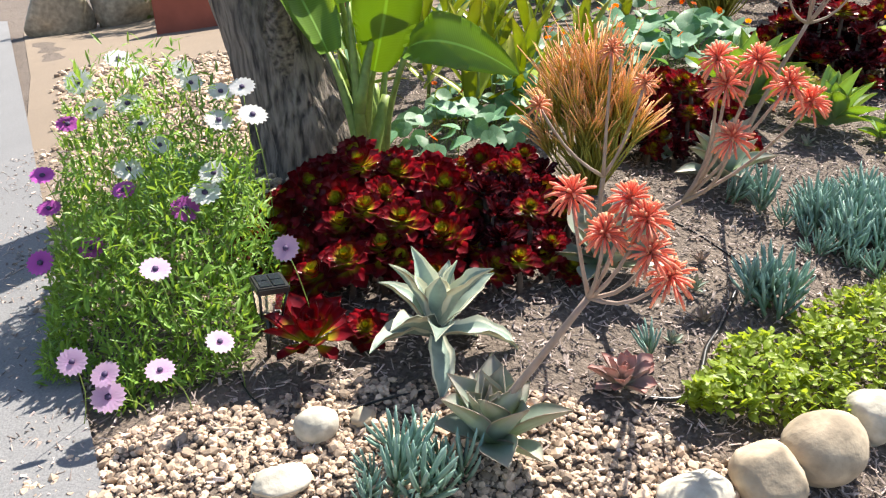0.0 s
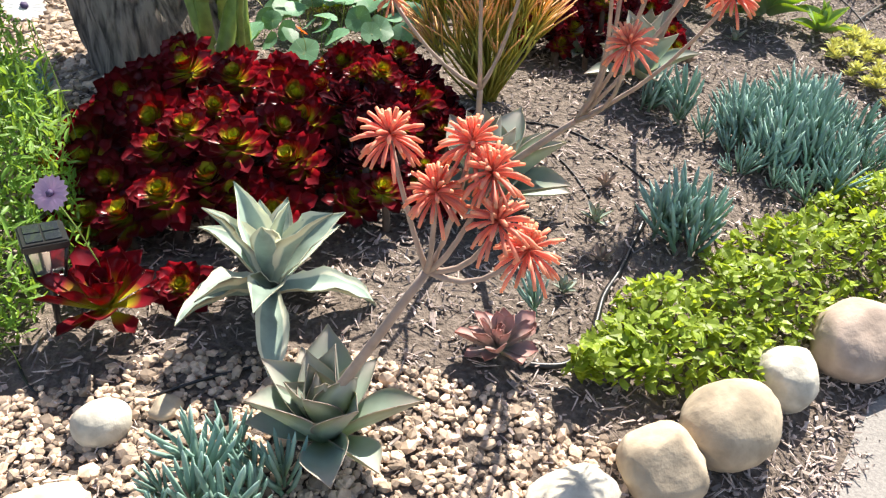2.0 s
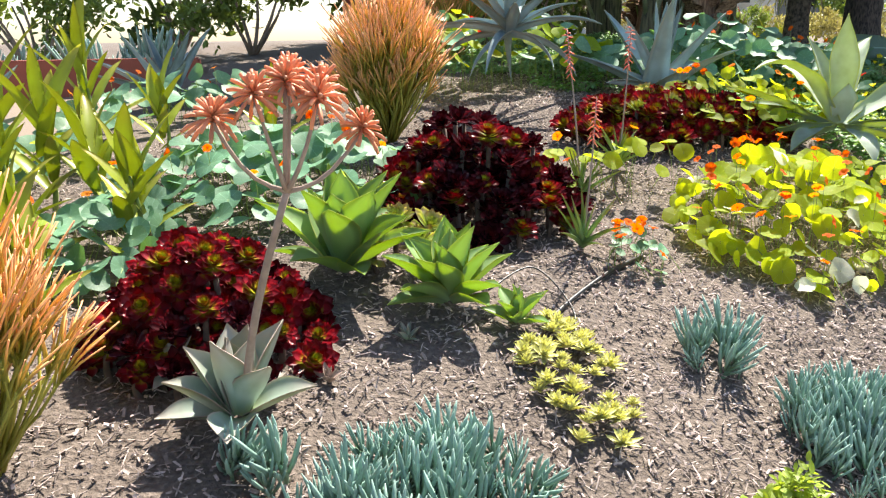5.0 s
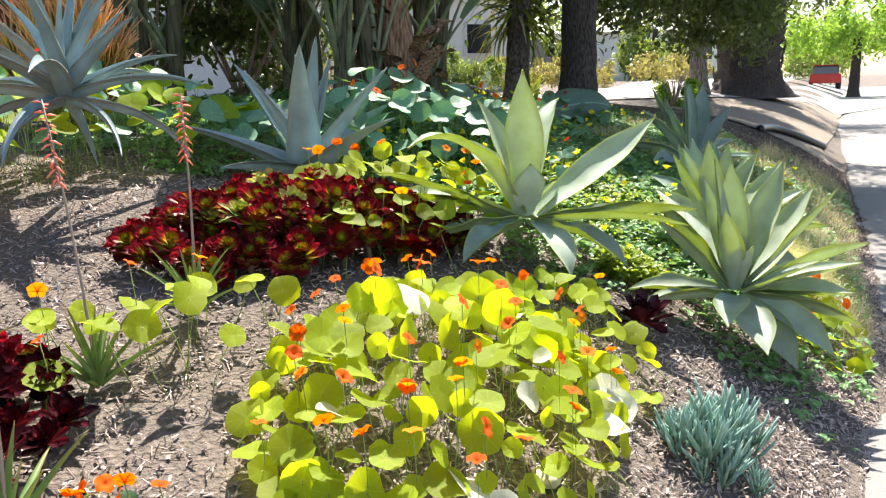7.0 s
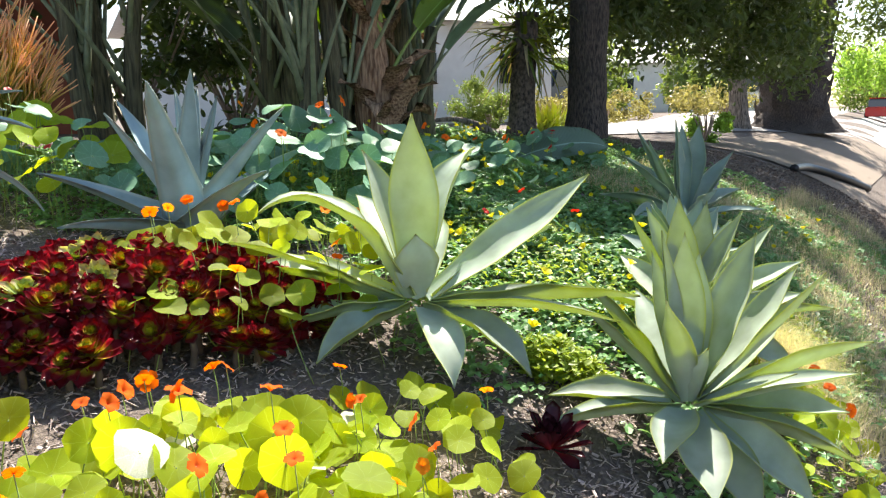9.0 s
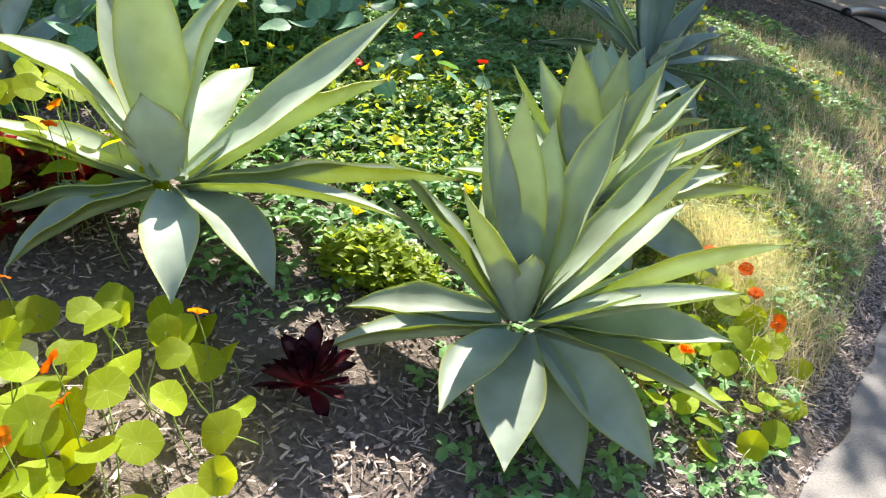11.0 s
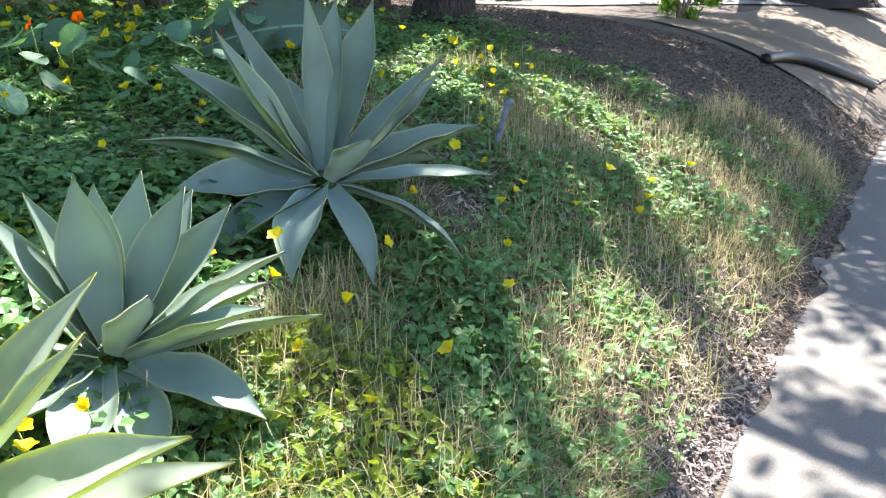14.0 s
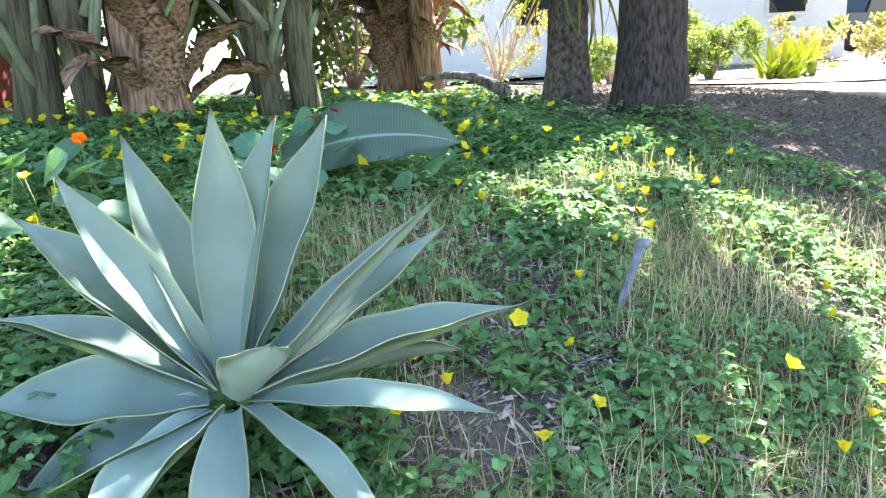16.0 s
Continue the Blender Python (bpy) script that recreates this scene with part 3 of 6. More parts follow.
def sprig_mesh(rng, fingers=13, tall=0.11):
    g = Geo()
    tube(g, bow((0, 0, -0.02), (rng.uniform(-.015, .015), rng.uniform(-.015, .015), tall * 0.55), (0.01, 0, 0), 3), [0.005, 0.0045, 0.004, 0.003], 4, (0.5, 0.1))
    for i in range(fingers):
        f = (i + 1) / fingers
        yaw = i * 2.4 + rng.uniform(-.3, .3)
        p = Vector((math.cos(yaw) * 0.006, math.sin(yaw) * 0.006, tall * 0.5 * f - 0.005))
        d = Vector((math.cos(yaw) * (0.75 - 0.45 * f), math.sin(yaw) * (0.75 - 0.45 * f), 1)).normalized()
        L = tall * rng.uniform(0.55, 0.8)
        e = p + d * L + Vector((0, 0, 0.01))
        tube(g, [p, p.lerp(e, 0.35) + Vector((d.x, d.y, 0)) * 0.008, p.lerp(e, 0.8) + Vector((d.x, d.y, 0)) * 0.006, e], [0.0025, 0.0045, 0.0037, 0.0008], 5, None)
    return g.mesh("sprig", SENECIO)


SPRIGS = [sprig_mesh(rg, rg.randint(11, 16)) for _ in range(5)]


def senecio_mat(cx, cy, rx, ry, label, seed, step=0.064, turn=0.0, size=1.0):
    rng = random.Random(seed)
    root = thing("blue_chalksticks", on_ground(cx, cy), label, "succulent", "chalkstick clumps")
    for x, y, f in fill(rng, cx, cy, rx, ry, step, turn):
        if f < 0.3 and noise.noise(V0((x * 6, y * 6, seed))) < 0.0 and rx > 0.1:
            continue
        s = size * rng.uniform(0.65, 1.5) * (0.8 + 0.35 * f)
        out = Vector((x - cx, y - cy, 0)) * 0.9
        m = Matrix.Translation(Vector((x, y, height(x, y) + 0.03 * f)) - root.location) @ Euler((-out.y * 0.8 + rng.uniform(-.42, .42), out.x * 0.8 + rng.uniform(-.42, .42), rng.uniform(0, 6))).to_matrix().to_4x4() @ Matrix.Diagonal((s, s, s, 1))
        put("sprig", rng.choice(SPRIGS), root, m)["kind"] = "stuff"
    return root


def head_mesh(rng, mat, n=52, L=0.036):
    """A dome of drooping tubular flowers."""
    g = Geo()
    for i in range(n):
        f = (i + 0.5) / n
        yaw = i * 2.39996
        el = radians(82 - 112 * f ** 0.9) + rng.uniform(-.15, .15)
        d = Vector((math.cos(yaw) * math.cos(el), math.sin(yaw) * math.cos(el), math.sin(el)))
        p0 = Vector((0, 0, 0.012 * (1 - f)))
        ln = L * rng.uniform(0.85, 1.2) * (0.62 + 0.55 * f)
        p1 = p0 + d * ln * 0.45
        p2 = p1 + (d + Vector((0, 0, -0.5 * f))).normalized() * ln * 0.65
        p3 = p2 + (d + Vector((0, 0, -1.0 * f))).normalized() * ln * 0.4
        tube(g, [p0, p1, p2, p3], [0.0010, 0.0022, 0.0034, 0.0026], 5, None)
    return g.mesh("flower_head", mat)


HEADS = [head_mesh(rg, CORAL, rg.randint(46, 58)) for _ in range(4)]
DRYHEADS = [head_mesh(rg, CORAL_DRY, 34, 0.026) for _ in range(2)]


def flower_stalk(root, base, fork, heads, seed, r=0.010, dry=False, size=1.0):
    """One leaning stalk that forks to several flower heads."""
    rng = random.Random(seed)
    o = root.location
    base, fork = Vector(base) - o, Vector(fork) - o
    g = Geo()
    tube(g, bow(base, fork, (fork - base).cross(Vector((0, 0, 1))) * 0.06, 8), [r * (1.15 - 0.4 * i / 8) for i in range(9)], 8)
    stalk = put("flower_stalk", g.mesh("flower_stalk", STALK), root, None, "bare branching brown-grey stalk")
    for h in heads:
        p = Vector(h[:3]) - o
        b = fork if len(h) < 4 else base.lerp(fork, h[3])
        g2 = tube(Geo(), bow(b, p, Vector((0, 0, -0.03)) + (p - b).cross(Vector((0, 0, 1))) * rng.uniform(-.12, .12), 5), [r * 0.7, r * 0.55, r * 0.5, r * 0.45, r * 0.42, r * 0.42], 6)
        put("branch", g2.mesh("branch", STALK), stalk)
        m = Matrix.Translation(p) @ Euler((rng.uniform(-.2, .2), rng.uniform(-.2, .2), rng.uniform(0, 6))).to_matrix().to_4x4() @ Matrix.Diagonal((size, size, size, 1))
        put("flower_head", rng.choice(DRYHEADS if dry else HEADS), stalk, m, "faded tan-orange flower head" if dry else "coral orange drooping flower head")
    return stalk


def disc_leaf(rng, mat, wavy=0.06):
    """A round shield leaf, dished at the middle where its stem joins, with a scalloped rim."""
    g = Geo()
    n = 14
    vs, ts = [], []
    lobes = rng.choice((5, 6, 7))
    ph = rng.uniform(0, 6)
    for r in (0.02, 0.45, 0.8, 1.0):
        for j in range(n + 1):
            a = 2 * math.pi * j / n
            rr = r * (1 + 0.05 * math.sin(lobes * a + ph) * r)
            vs.append((rr * math.cos(a), rr * math.sin(a), -0.10 * (1 - r) ** 1.5 + wavy * r * r * math.sin(2 * a + ph) + 0.03 * math.sin(lobes * a) * r))
            ts.append((j / n, r))
    fs = [(k * (n + 1) + j, (k + 1) * (n + 1) + j, (k + 1) * (n + 1) + j + 1, k * (n + 1) + j + 1) for k in range(3) for j in range(n)]
    return g.add(vs, fs, ts).mesh("leaf", mat)


PALE = [disc_leaf(rg, NAST_PALE, 0.2) for _ in range(2)]
LIME = [disc_leaf(rg, NAST_LIME, rg.uniform(0.05, 0.2)) for _ in range(5)]
MIXED = LIME * 5 + PALE
BLUISH = [disc_leaf(rg, NAST_BLUE, rg.uniform(0.05, 0.2)) for _ in range(4)]


def petals(mat, n, L, W, lift, prof=prof_oval, cup=0.3, bend=0.3, seg=5):
    g = Geo()
    for i in range(n):
        blade(g, L, W, prof, bend, cup, 0, seg, 2, aim(Vector((0, 0, 0)), 2 * math.pi * i / n, radians(lift)))
    return g.mesh("flower", mat)


ORANGES = [petals(ORANGE, 5, 0.028, 0.024, 30, prof_spoon, 0.2, 0.9), petals(ORANGE, 5, 0.026, 0.022, 48, prof_spoon, 0.3, 1.1), petals(YELLOWORANGE, 5, 0.026, 0.022, 40, prof_spoon, 0.2, 0.9)]
REDS = [petals(RED, 5, 0.026, 0.022, 35, prof_spoon, 0.2, 0.9)]
YELLOWS = [petals(YELLOW, 5, 0.017, 0.014, 45), petals(YELLOW, 5, 0.016, 0.013, 60)]


def nasturtium(cx, cy, rx, ry, label, seed, leaves, step=0.085, lift=(0.06, 0.26), size=(0.032, 0.066), blooms=12, flowers=ORANGES, turn=0.0, face=0.5, flower_label="orange nasturtium flower", fx=0.9, name="nasturtium", group="nasturtiums"):
    """A trailing mound of round leaves on thin stems, with funnel flowers above."""
    rng = random.Random(seed)
    root = thing(name, on_ground(cx, cy), label, "flowering plant", group)
    o = root.location
    spots = fill(rng, cx, cy, rx, ry, step, turn)
    stems = Geo()
    for x, y, f in spots:
        top = Vector((x, y, height(x, y) + lift[0] + (lift[1] - lift[0]) * f * rng.uniform(0.5, 1.1))) - o
        low = Vector((x + rng.uniform(-.08, .08), y + rng.uniform(-.08, .08), 0))
        low = Vector((low.x, low.y, height(low.x, low.y))) - o
        s = rng.uniform(*size)
        m = Matrix.Translation(top) @ (Matrix.Rotation(rng.uniform(-0.2, 1.2) * face * 1.6, 4, "X") @ Matrix.Rotation(rng.uniform(-.7, .7), 4, "Y") @ Matrix.Rotation(rng.uniform(0, 6), 4, "Z")) @ Matrix.Diagonal((s, s, s, 1))
        put("leaf", rng.choice(leaves), root, m)
        tube(stems, bow(low, top - Vector((0, 0, 0.1 * s)), (rng.uniform(-.02, .02), rng.uniform(-.02, .02), 0), 3), 0.0017, 4)
    for i in range(blooms):
        x, y, f = rng.choice(spots)
        top = Vector((x, y, height(x, y) + lift[0] + (lift[1] - lift[0]) * (f * 0.8 + 0.35) + 0.03)) - o
        s = rng.uniform(0.8, 1.2)
        m = Matrix.Translation(top) @ Euler((rng.uniform(-.2, 1.2), rng.uniform(-.8, .8), rng.uniform(0, 6.3))).to_matrix().to_4x4() @ Matrix.Diagonal((s, s, s, 1))
        put("flower", rng.choice(flowers), root, m, flower_label)
        low = Vector((x, y, height(x, y))) - o
        tube(stems, bow(low, top, (0.01, 0.01, 0), 3), 0.0014, 4)
    if stems.v:
        put("stem_tangle", stems.mesh("stem_tangle", GREENSTEM), root)["kind"] = "stuff"
    return root


def fire_sticks(x, y, tall, wide, label, seed, n=70, r=0.0035):
    """Pencil bush: many thin forking sticks."""
    rng = random.Random(seed)
    root = thing("fire_stick_bush", on_ground(x, y), label, "succulent shrub", "fire stick bushes")
    for b in range(8):
        g = Geo()
        for _ in range(n // 8 + 1):
            yaw = 2 * math.pi * b / 8 + rng.uniform(-.5, .5)
            R = wide * rng.uniform(0.05, 1.0) ** 0.75
            p = Vector((rng.uniform(-.03, .03), rng.uniform(-.03, .03), -0.02))
            e = Vector((math.cos(yaw) * R, math.sin(yaw) * R, tall * rng.uniform(0.5, 1.0) * (1 - 0.3 * (R / wide) ** 2)))
            mid = p.lerp(e, 0.42) + Vector((rng.uniform(-.04, .04), rng.uniform(-.04, .04), 0))
            k = len(g.v)
            tube(g, [p, mid, p.lerp(e, 0.7)], [r * 1.6, r * 1.25, r], 5, (0.5, 0.15))
            start = p.lerp(e, 0.7)
            for t in range(rng.randint(6, 10)):
                d = (e - start).normalized()
                d = (d + Vector((rng.uniform(-.6, .6), rng.uniform(-.6, .6), rng.uniform(-.1, .35)))).normalized()
                L = (e - start).length * rng.uniform(0.6, 1.3)
                s0 = start.lerp(mid, rng.uniform(0, 0.5))
                tube(g, [s0, s0 + d * L * 0.5 + Vector((0, 0, 0.008)), s0 + d * L], [r, r * 0.9, r * 0.55], 5, None)
        put("branch", g.mesh("branch", PENCIL), root)
    return root


def blades_plant(name, x, y, mat, label, cat, n, L, W, pitch, bend, seed, prof=prof_lance, stem=0.0, cup=0.25, group="", dz=0.0, spread=0.03, petiole=0.0, twist=0.3, lean=None):
    """Upright leafy plant: long leaves off one or more stems."""
    rng = random.Random(seed)
    root = thing(name, on_ground(x, y, dz), label, cat, group)
    shapes = [blade(Geo(), L, W, prof, bend * rng.uniform(.6, 1.3), cup, 0.0012, 12, 4, None, 0.06, rng.uniform(-twist, twist)).mesh("leaf", mat) for _ in range(4)]
    if stem:
        g = tube(Geo(), bow((0, 0, -0.02), (rng.uniform(-.03, .03), rng.uniform(-.03, .03), stem), (0.02, 0, 0), 5), [0.014, 0.013, 0.012, 0.01, 0.009, 0.007], 6)
        put("stem", g.mesh("stem", GREENSTEM), root)
    for i in range(n):
        f = i / max(1, n - 1)
        yaw = i * 2.4 + rng.uniform(-.3, .3) if lean is None else radians(lean[i % len(lean)])
        z = stem * (0.15 + 0.85 * f)
        pt = radians(pitch[0] + (pitch[1] - pitch[0]) * f + rng.uniform(-9, 9))
        p = Vector((rng.uniform(-spread, spread), rng.uniform(-spread, spread), z))
        s = rng.uniform(.75, 1.15)
        if petiole:
            ln = petiole * rng.uniform(.8, 1.15)
            d = Vector((math.cos(yaw) * math.cos(pt), math.sin(yaw) * math.cos(pt), math.sin(pt)))
            q = p + d * ln
            tubeg = tube(Geo(), bow(p, q, (0, 0, 0.02), 5), [0.022, 0.018, 0.014, 0.011, 0.009, 0.008], 6)
            put("leaf_stalk", tubeg.mesh("leaf_stalk", GREENSTEM), root)
            p = q
        put("leaf", rng.choice(shapes), root, aim(p, yaw, pt, rng.uniform(-.3, .3), s))
    return root


def trunk(name, x, y, r0, r1, tall, mat, label, cat, lean=(0, 0), seed=0, plates=0.10, sides=28, rows=40, flare=0.5, part_name="trunk"):
    """A rough tapered trunk with ridged bark."""
    root = thing(name, on_ground(x, y, -0.05), label, cat)
    g = Geo()
    vs, ts = [], []
    for i in range(rows + 1):
        s = i / rows
        r = r0 + (r1 - r0) * s + flare * r0 * math.exp(-s * tall / 0.22)
        for j in range(sides):
            a = 2 * math.pi * j / sides
            c = Vector((math.cos(a), math.sin(a), 0))
            p = Vector((c.x * 3, c.y * 3, s * tall * 1.2 + seed * 7))
            rr = r * (1 + plates * noise.noise(p * 1.3) + plates * 1.2 * abs(noise.noise(Vector((c.x * 5, c.y * 5, s * tall * 2.2 + seed)))) + plates * 0.6 * noise.noise(Vector((c.x * 9, c.y * 9, s * tall * 9))))
            vs.append((c.x * rr + lean[0] * s * tall, c.y * rr + lean[1] * s * tall, s * tall))
            ts.append((j / sides, s))
    fs = [(i * sides + j, i * sides + (j + 1) % sides, (i + 1) * sides + (j + 1) % sides, (i + 1) * sides + j) for i in range(rows) for j in range(sides)]
    g.add(vs, fs, ts)
    put(part_name, g.mesh(part_name, mat), root)
    return root


LEAFLET = [shape_of(blade(Geo(), 1.0, 0.42, prof_lance, 0.4, 0.3, 0, 3, 2))]


def foliage(root, blobs, count, mat, size, seed, name="crown"):
    """A crown of many single leaves gathered in uneven clumps; blobs are (x, y, z, radius)."""
    o = root.location
    clumps = []
    rng = random.Random(seed)
    for x, y, z, r in blobs:
        for _ in range(max(3, int(14 * r))):
            d = Vector((rng.gauss(0, 1), rng.gauss(0, 1), rng.gauss(0, 0.7))).normalized() * r * rng.uniform(0.45, 1.0)
            clumps.append((Vector((x, y, z)) + d - o, r * rng.uniform(0.16, 0.34)))

    def spot(q):
        c, cr = q.choice(clumps)
        p = c + Vector((q.gauss(0, 1), q.gauss(0, 1), q.gauss(0, 0.8))) * cr * 0.6
        s = size * q.uniform(0.6, 1.3)
        return Matrix.Translation(p) @ Euler((q.uniform(0, 6.3), q.uniform(-1.2, 1.2), q.uniform(0, 6.3))).to_matrix().to_4x4() @ Matrix.Diagonal((s, s, s, 1))

    me = scatter_mesh(name, count, spot, LEAFLET, mat, rng)
    return put(name, me, root)

# ---- first stretch of the bed ----
V = Vector
rosette_plant("agave", on_ground(-0.03, 2.02, 0.06), AGAVE_BAND, "variegated agave with cream-edged wavy grey-green leaves", "agave", 17, 0.27, 0.085, prof_agave, (80, -4), (0.1, 1.2), 0.5, 0.012, 5, wave=0.16)
al1 = rosette_plant("aloe", on_ground(0.12, 1.62, 0.05), ALOE_GREY, "broad-leaved grey aloe with pink-tinged tips in gravel", "aloe", 20, 0.20, 0.105, prof_agave, (82, 12), (-0.2, 0.25), 0.45, 0.011, 7, "grey aloes")
flower_stalk(al1, (0.12, 1.62, 0.30), (0.33, 1.52, 0.66), ((0.285, 1.49, 0.90), (0.345, 1.44, 0.83), (0.425, 1.43, 0.86), (0.43, 1.40, 0.80), (0.475, 1.42, 0.74), (0.40, 1.47, 0.89)), 3)
al2 = rosette_plant("aloe", on_ground(0.55, 2.42, 0.07), ALOE_GREY, "broad-leaved grey aloe with two tall stalks", "aloe", 22, 0.24, 0.125, prof_agave, (80, 8), (-0.2, 0.25), 0.45, 0.012, 9, "grey aloes")
flower_stalk(al2, (0.56, 2.40, 0.42), (0.72, 2.16, 0.66), ((0.727, 1.824, 0.92), (0.70, 1.90, 1.10), (0.72, 1.88, 1.04), (0.80, 1.90, 1.09), (0.88, 1.90, 1.03), (0.95, 1.92, 0.98)), 4)
flower_stalk(al2, (0.53, 2.40, 0.42), (0.50, 2.25, 0.72), ((0.50, 2.18, 1.10), (0.30, 2.2, 0.95), (0.60, 2.2, 1.0)), 5, dry=True)
al3 = rosette_plant("aloe", on_ground(1.20, 3.18, 0.05), ALOE_GREY, "grey aloe rosette with one tall flower stalk on mulch", "aloe", 18, 0.23, 0.12, prof_agave, (82, 14), (-0.2, 0.25), 0.45, 0.012, 11, "grey aloes")
flower_stalk(al3, (1.22, 3.16, 0.48), (1.36, 2.90, 1.08), ((1.37, 2.84, 1.30), (1.31, 2.82, 1.28), (1.44, 2.86, 1.29), (1.23, 2.80, 1.24), (1.52, 2.88, 1.20), (1.38, 2.90, 1.31), (1.43, 2.80, 1.27)), 6, dry=True, size=1.35)

rg = random.Random(21)
spots = [(x, y, 0.03 + 0.27 * f * rg.uniform(.75, 1.1), rg.uniform(0.08, 0.115)) for x, y, f in fill(rg, -0.25, 2.62, 0.46, 0.42, 0.125)]
aeonium_clump(on_ground(-0.28, 2.62), spots, "mound of glossy red aeonium rosettes with lime hearts", 31, AEO_RED, "aeonium mounds")
spots = [(x, y, 0.03 + 0.25 * f * rg.uniform(.7, 1.1), rg.uniform(0.06, 0.09)) for x, y, f in fill(rg, 0.22, 2.75, 0.30, 0.5, 0.10)]
aeonium_clump(on_ground(0.20, 2.66), spots, "mound of dark red aeonium rosettes beside the grey aloe", 32, AEO_RED, "aeonium mounds", AEO_BLACK)
aeonium_clump(on_ground(-0.38, 1.97), [(-0.24, 2.04, 0.05, 0.08), (-0.46, 2.10, 0.05, 0.07)], "small red aeonium rosettes beside the garden light", 33, AEO_RED, "aeonium mounds")
spots = [(x, y, 0.01 + 0.28 * f * rg.uniform(.7, 1.1), rg.uniform(0.06, 0.085)) for x, y, f in fill(rg, 1.10, 3.60, 0.36, 0.32, 0.095)]
aeonium_clump(on_ground(1.13, 3.62), spots, "dome of red and lime aeonium rosettes behind a grey aloe", 34, AEO_RED, "aeonium mounds", AEO_BLACK)
spots = [(x, y, 0.03 + 0.36 * f * rg.uniform(.7, 1.1), rg.uniform(0.07, 0.10)) for x, y, f in fill(rg, 2.26, 4.62, 0.48, 0.46, 0.10)]
aeonium_clump(on_ground(2.28, 4.62), spots, "wide mound of nearly black aeonium rosettes", 35, AEO_BLACK, "aeonium mounds", AEO_RED)
spots = [(x, y, 0.05 + 0.17 * f * rg.uniform(.7, 1.1), rg.uniform(0.075, 0.105)) for x, y, f in fill(rg, 3.70, 5.45, 0.72, 0.36, 0.115, -0.1)]
aeonium_clump(on_ground(3.75, 5.55), spots, "low drift of red and lime aeonium rosettes", 36, AEO_RED, "aeonium mounds", AEO_GREEN + AEO_RED)
rosette_plant("aeonium", on_ground(4.79, 4.63, 0.05), AEONIUM_DARK, "single almost black aeonium rosette on mulch", "succulent", 40, 0.125, 0.045, prof_spoon, (84, 0), (-0.4, 0.0), 0.35, 0.004, 77, n_seg=6, inner=0.35, lean=(-10, -90))
aeonium_clump(on_ground(1.78, 4.12), [(x, y, 0.06 + 0.08 * f, rg.uniform(.07, .10)) for x, y, f in fill(rg, 1.78, 4.12, 0.24, 0.16, 0.11)], "pale green aeonium rosettes with pink edges", 38, AEO_GREEN, "aeonium mounds")

senecio_mat(-0.10, 1.52, 0.17, 0.12, "blue-green chalksticks in gravel beside a grey aloe", 41)
senecio_mat(1.08, 2.32, 0.13, 0.09, "small clump of blue chalksticks on mulch", 42)
senecio_mat(1.62, 2.80, 0.34, 0.27, "wide mat of blue-green chalksticks", 43, turn=0.5)
senecio_mat(1.25, 2.98, 0.13, 0.08, "small tuft of chalksticks beside a grey aloe", 44)
senecio_mat(3.05, 3.10, 0.30, 0.22, "blue-green chalksticks spilling toward the path", 45, turn=0.5)
senecio_mat(2.78, 3.42, 0.13, 0.10, "small tuft of chalksticks on bare mulch", 46)
senecio_mat(4.55, 4.02, 0.26, 0.14, "greyish chalksticks at the edge of the nasturtiums", 47, turn=0.4, step=0.07)
senecio_mat(-1.15, 3.15, 0.22, 0.18, "chalksticks behind the daisies on sandy soil", 48)
senecio_mat(0.62, 2.0, 0.05, 0.04, "tiny tuft of chalksticks beside a pink succulent", 49, size=0.8)

fire_sticks(0.62, 3.12, 0.80, 0.31, "orange-tipped fire stick bush beside the aeoniums", 51, 105)
fire_sticks(3.1, 8.6, 1.25, 0.55, "tall golden fire stick bush below the red wall", 52, 200, 0.006)
fire_sticks(2.05, 5.95, 1.05, 0.42, "golden fire stick bush behind the black aeoniums", 53, 200, 0.0045)

GREENAG = dict(thick=0.010, cup=0.45)
rosette_plant("agave", on_ground(1.90, 3.70, 0.05), AGAVE_GREEN, "apple-green spineless agave on mulch", "agave", 26, 0.27, 0.115, prof_agave, (86, 18), (0.0, 0.35), seed=61, group="green agaves", **GREENAG)
rosette_plant("agave", on_ground(1.56, 3.95, 0.06), AGAVE_GREEN, "larger apple-green spineless agave behind aeoniums", "agave", 24, 0.36, 0.145, prof_agave, (86, 18), (0.0, 0.35), seed=62, group="green agaves", **GREENAG)
rosette_plant("agave", on_ground(2.10, 3.58, 0.03), AGAVE_GREEN, "small pale agave pup beside the drip hose", "agave", 12, 0.13, 0.06, prof_agave, (80, 10), (0.0, 0.3), seed=63, group="green agaves", thick=0.006, cup=0.45)

# ---- middle stretch ----
BROAD = ((78, 86, .56, .165, -.1), (38, 72, .60, .18, .9), (158, 62, .62, .20, 1.7), (112, 72, .50, .15, .3), (-14, 33, .66, .165, -.1), (12, 20, .60, .17, .1), (-28, 4, .66, .17, .1),
         (-48, 6, .60, .12, .3), (-66, -4, .52, .14, .7), (-95, -8, .42, .13, 1.0), (158, 24, .62, .12, .2), (140, 16, .60, .17, .4), (168, 0, .52, .16, .4), (196, -6, .42, .14, .5), (-110, 66, .22, .15, -.3), (90, 42, .55, .16, .5), (58, 30, .58, .16, .5))
agave_plant(on_ground(4.58, 5.13, 0.19), AGAVE_GREY, "large grey-green agave with broad arching leaves", BROAD, 71, 1.02, 1.06, 0.85, 0.018, 0.35, 0.07)
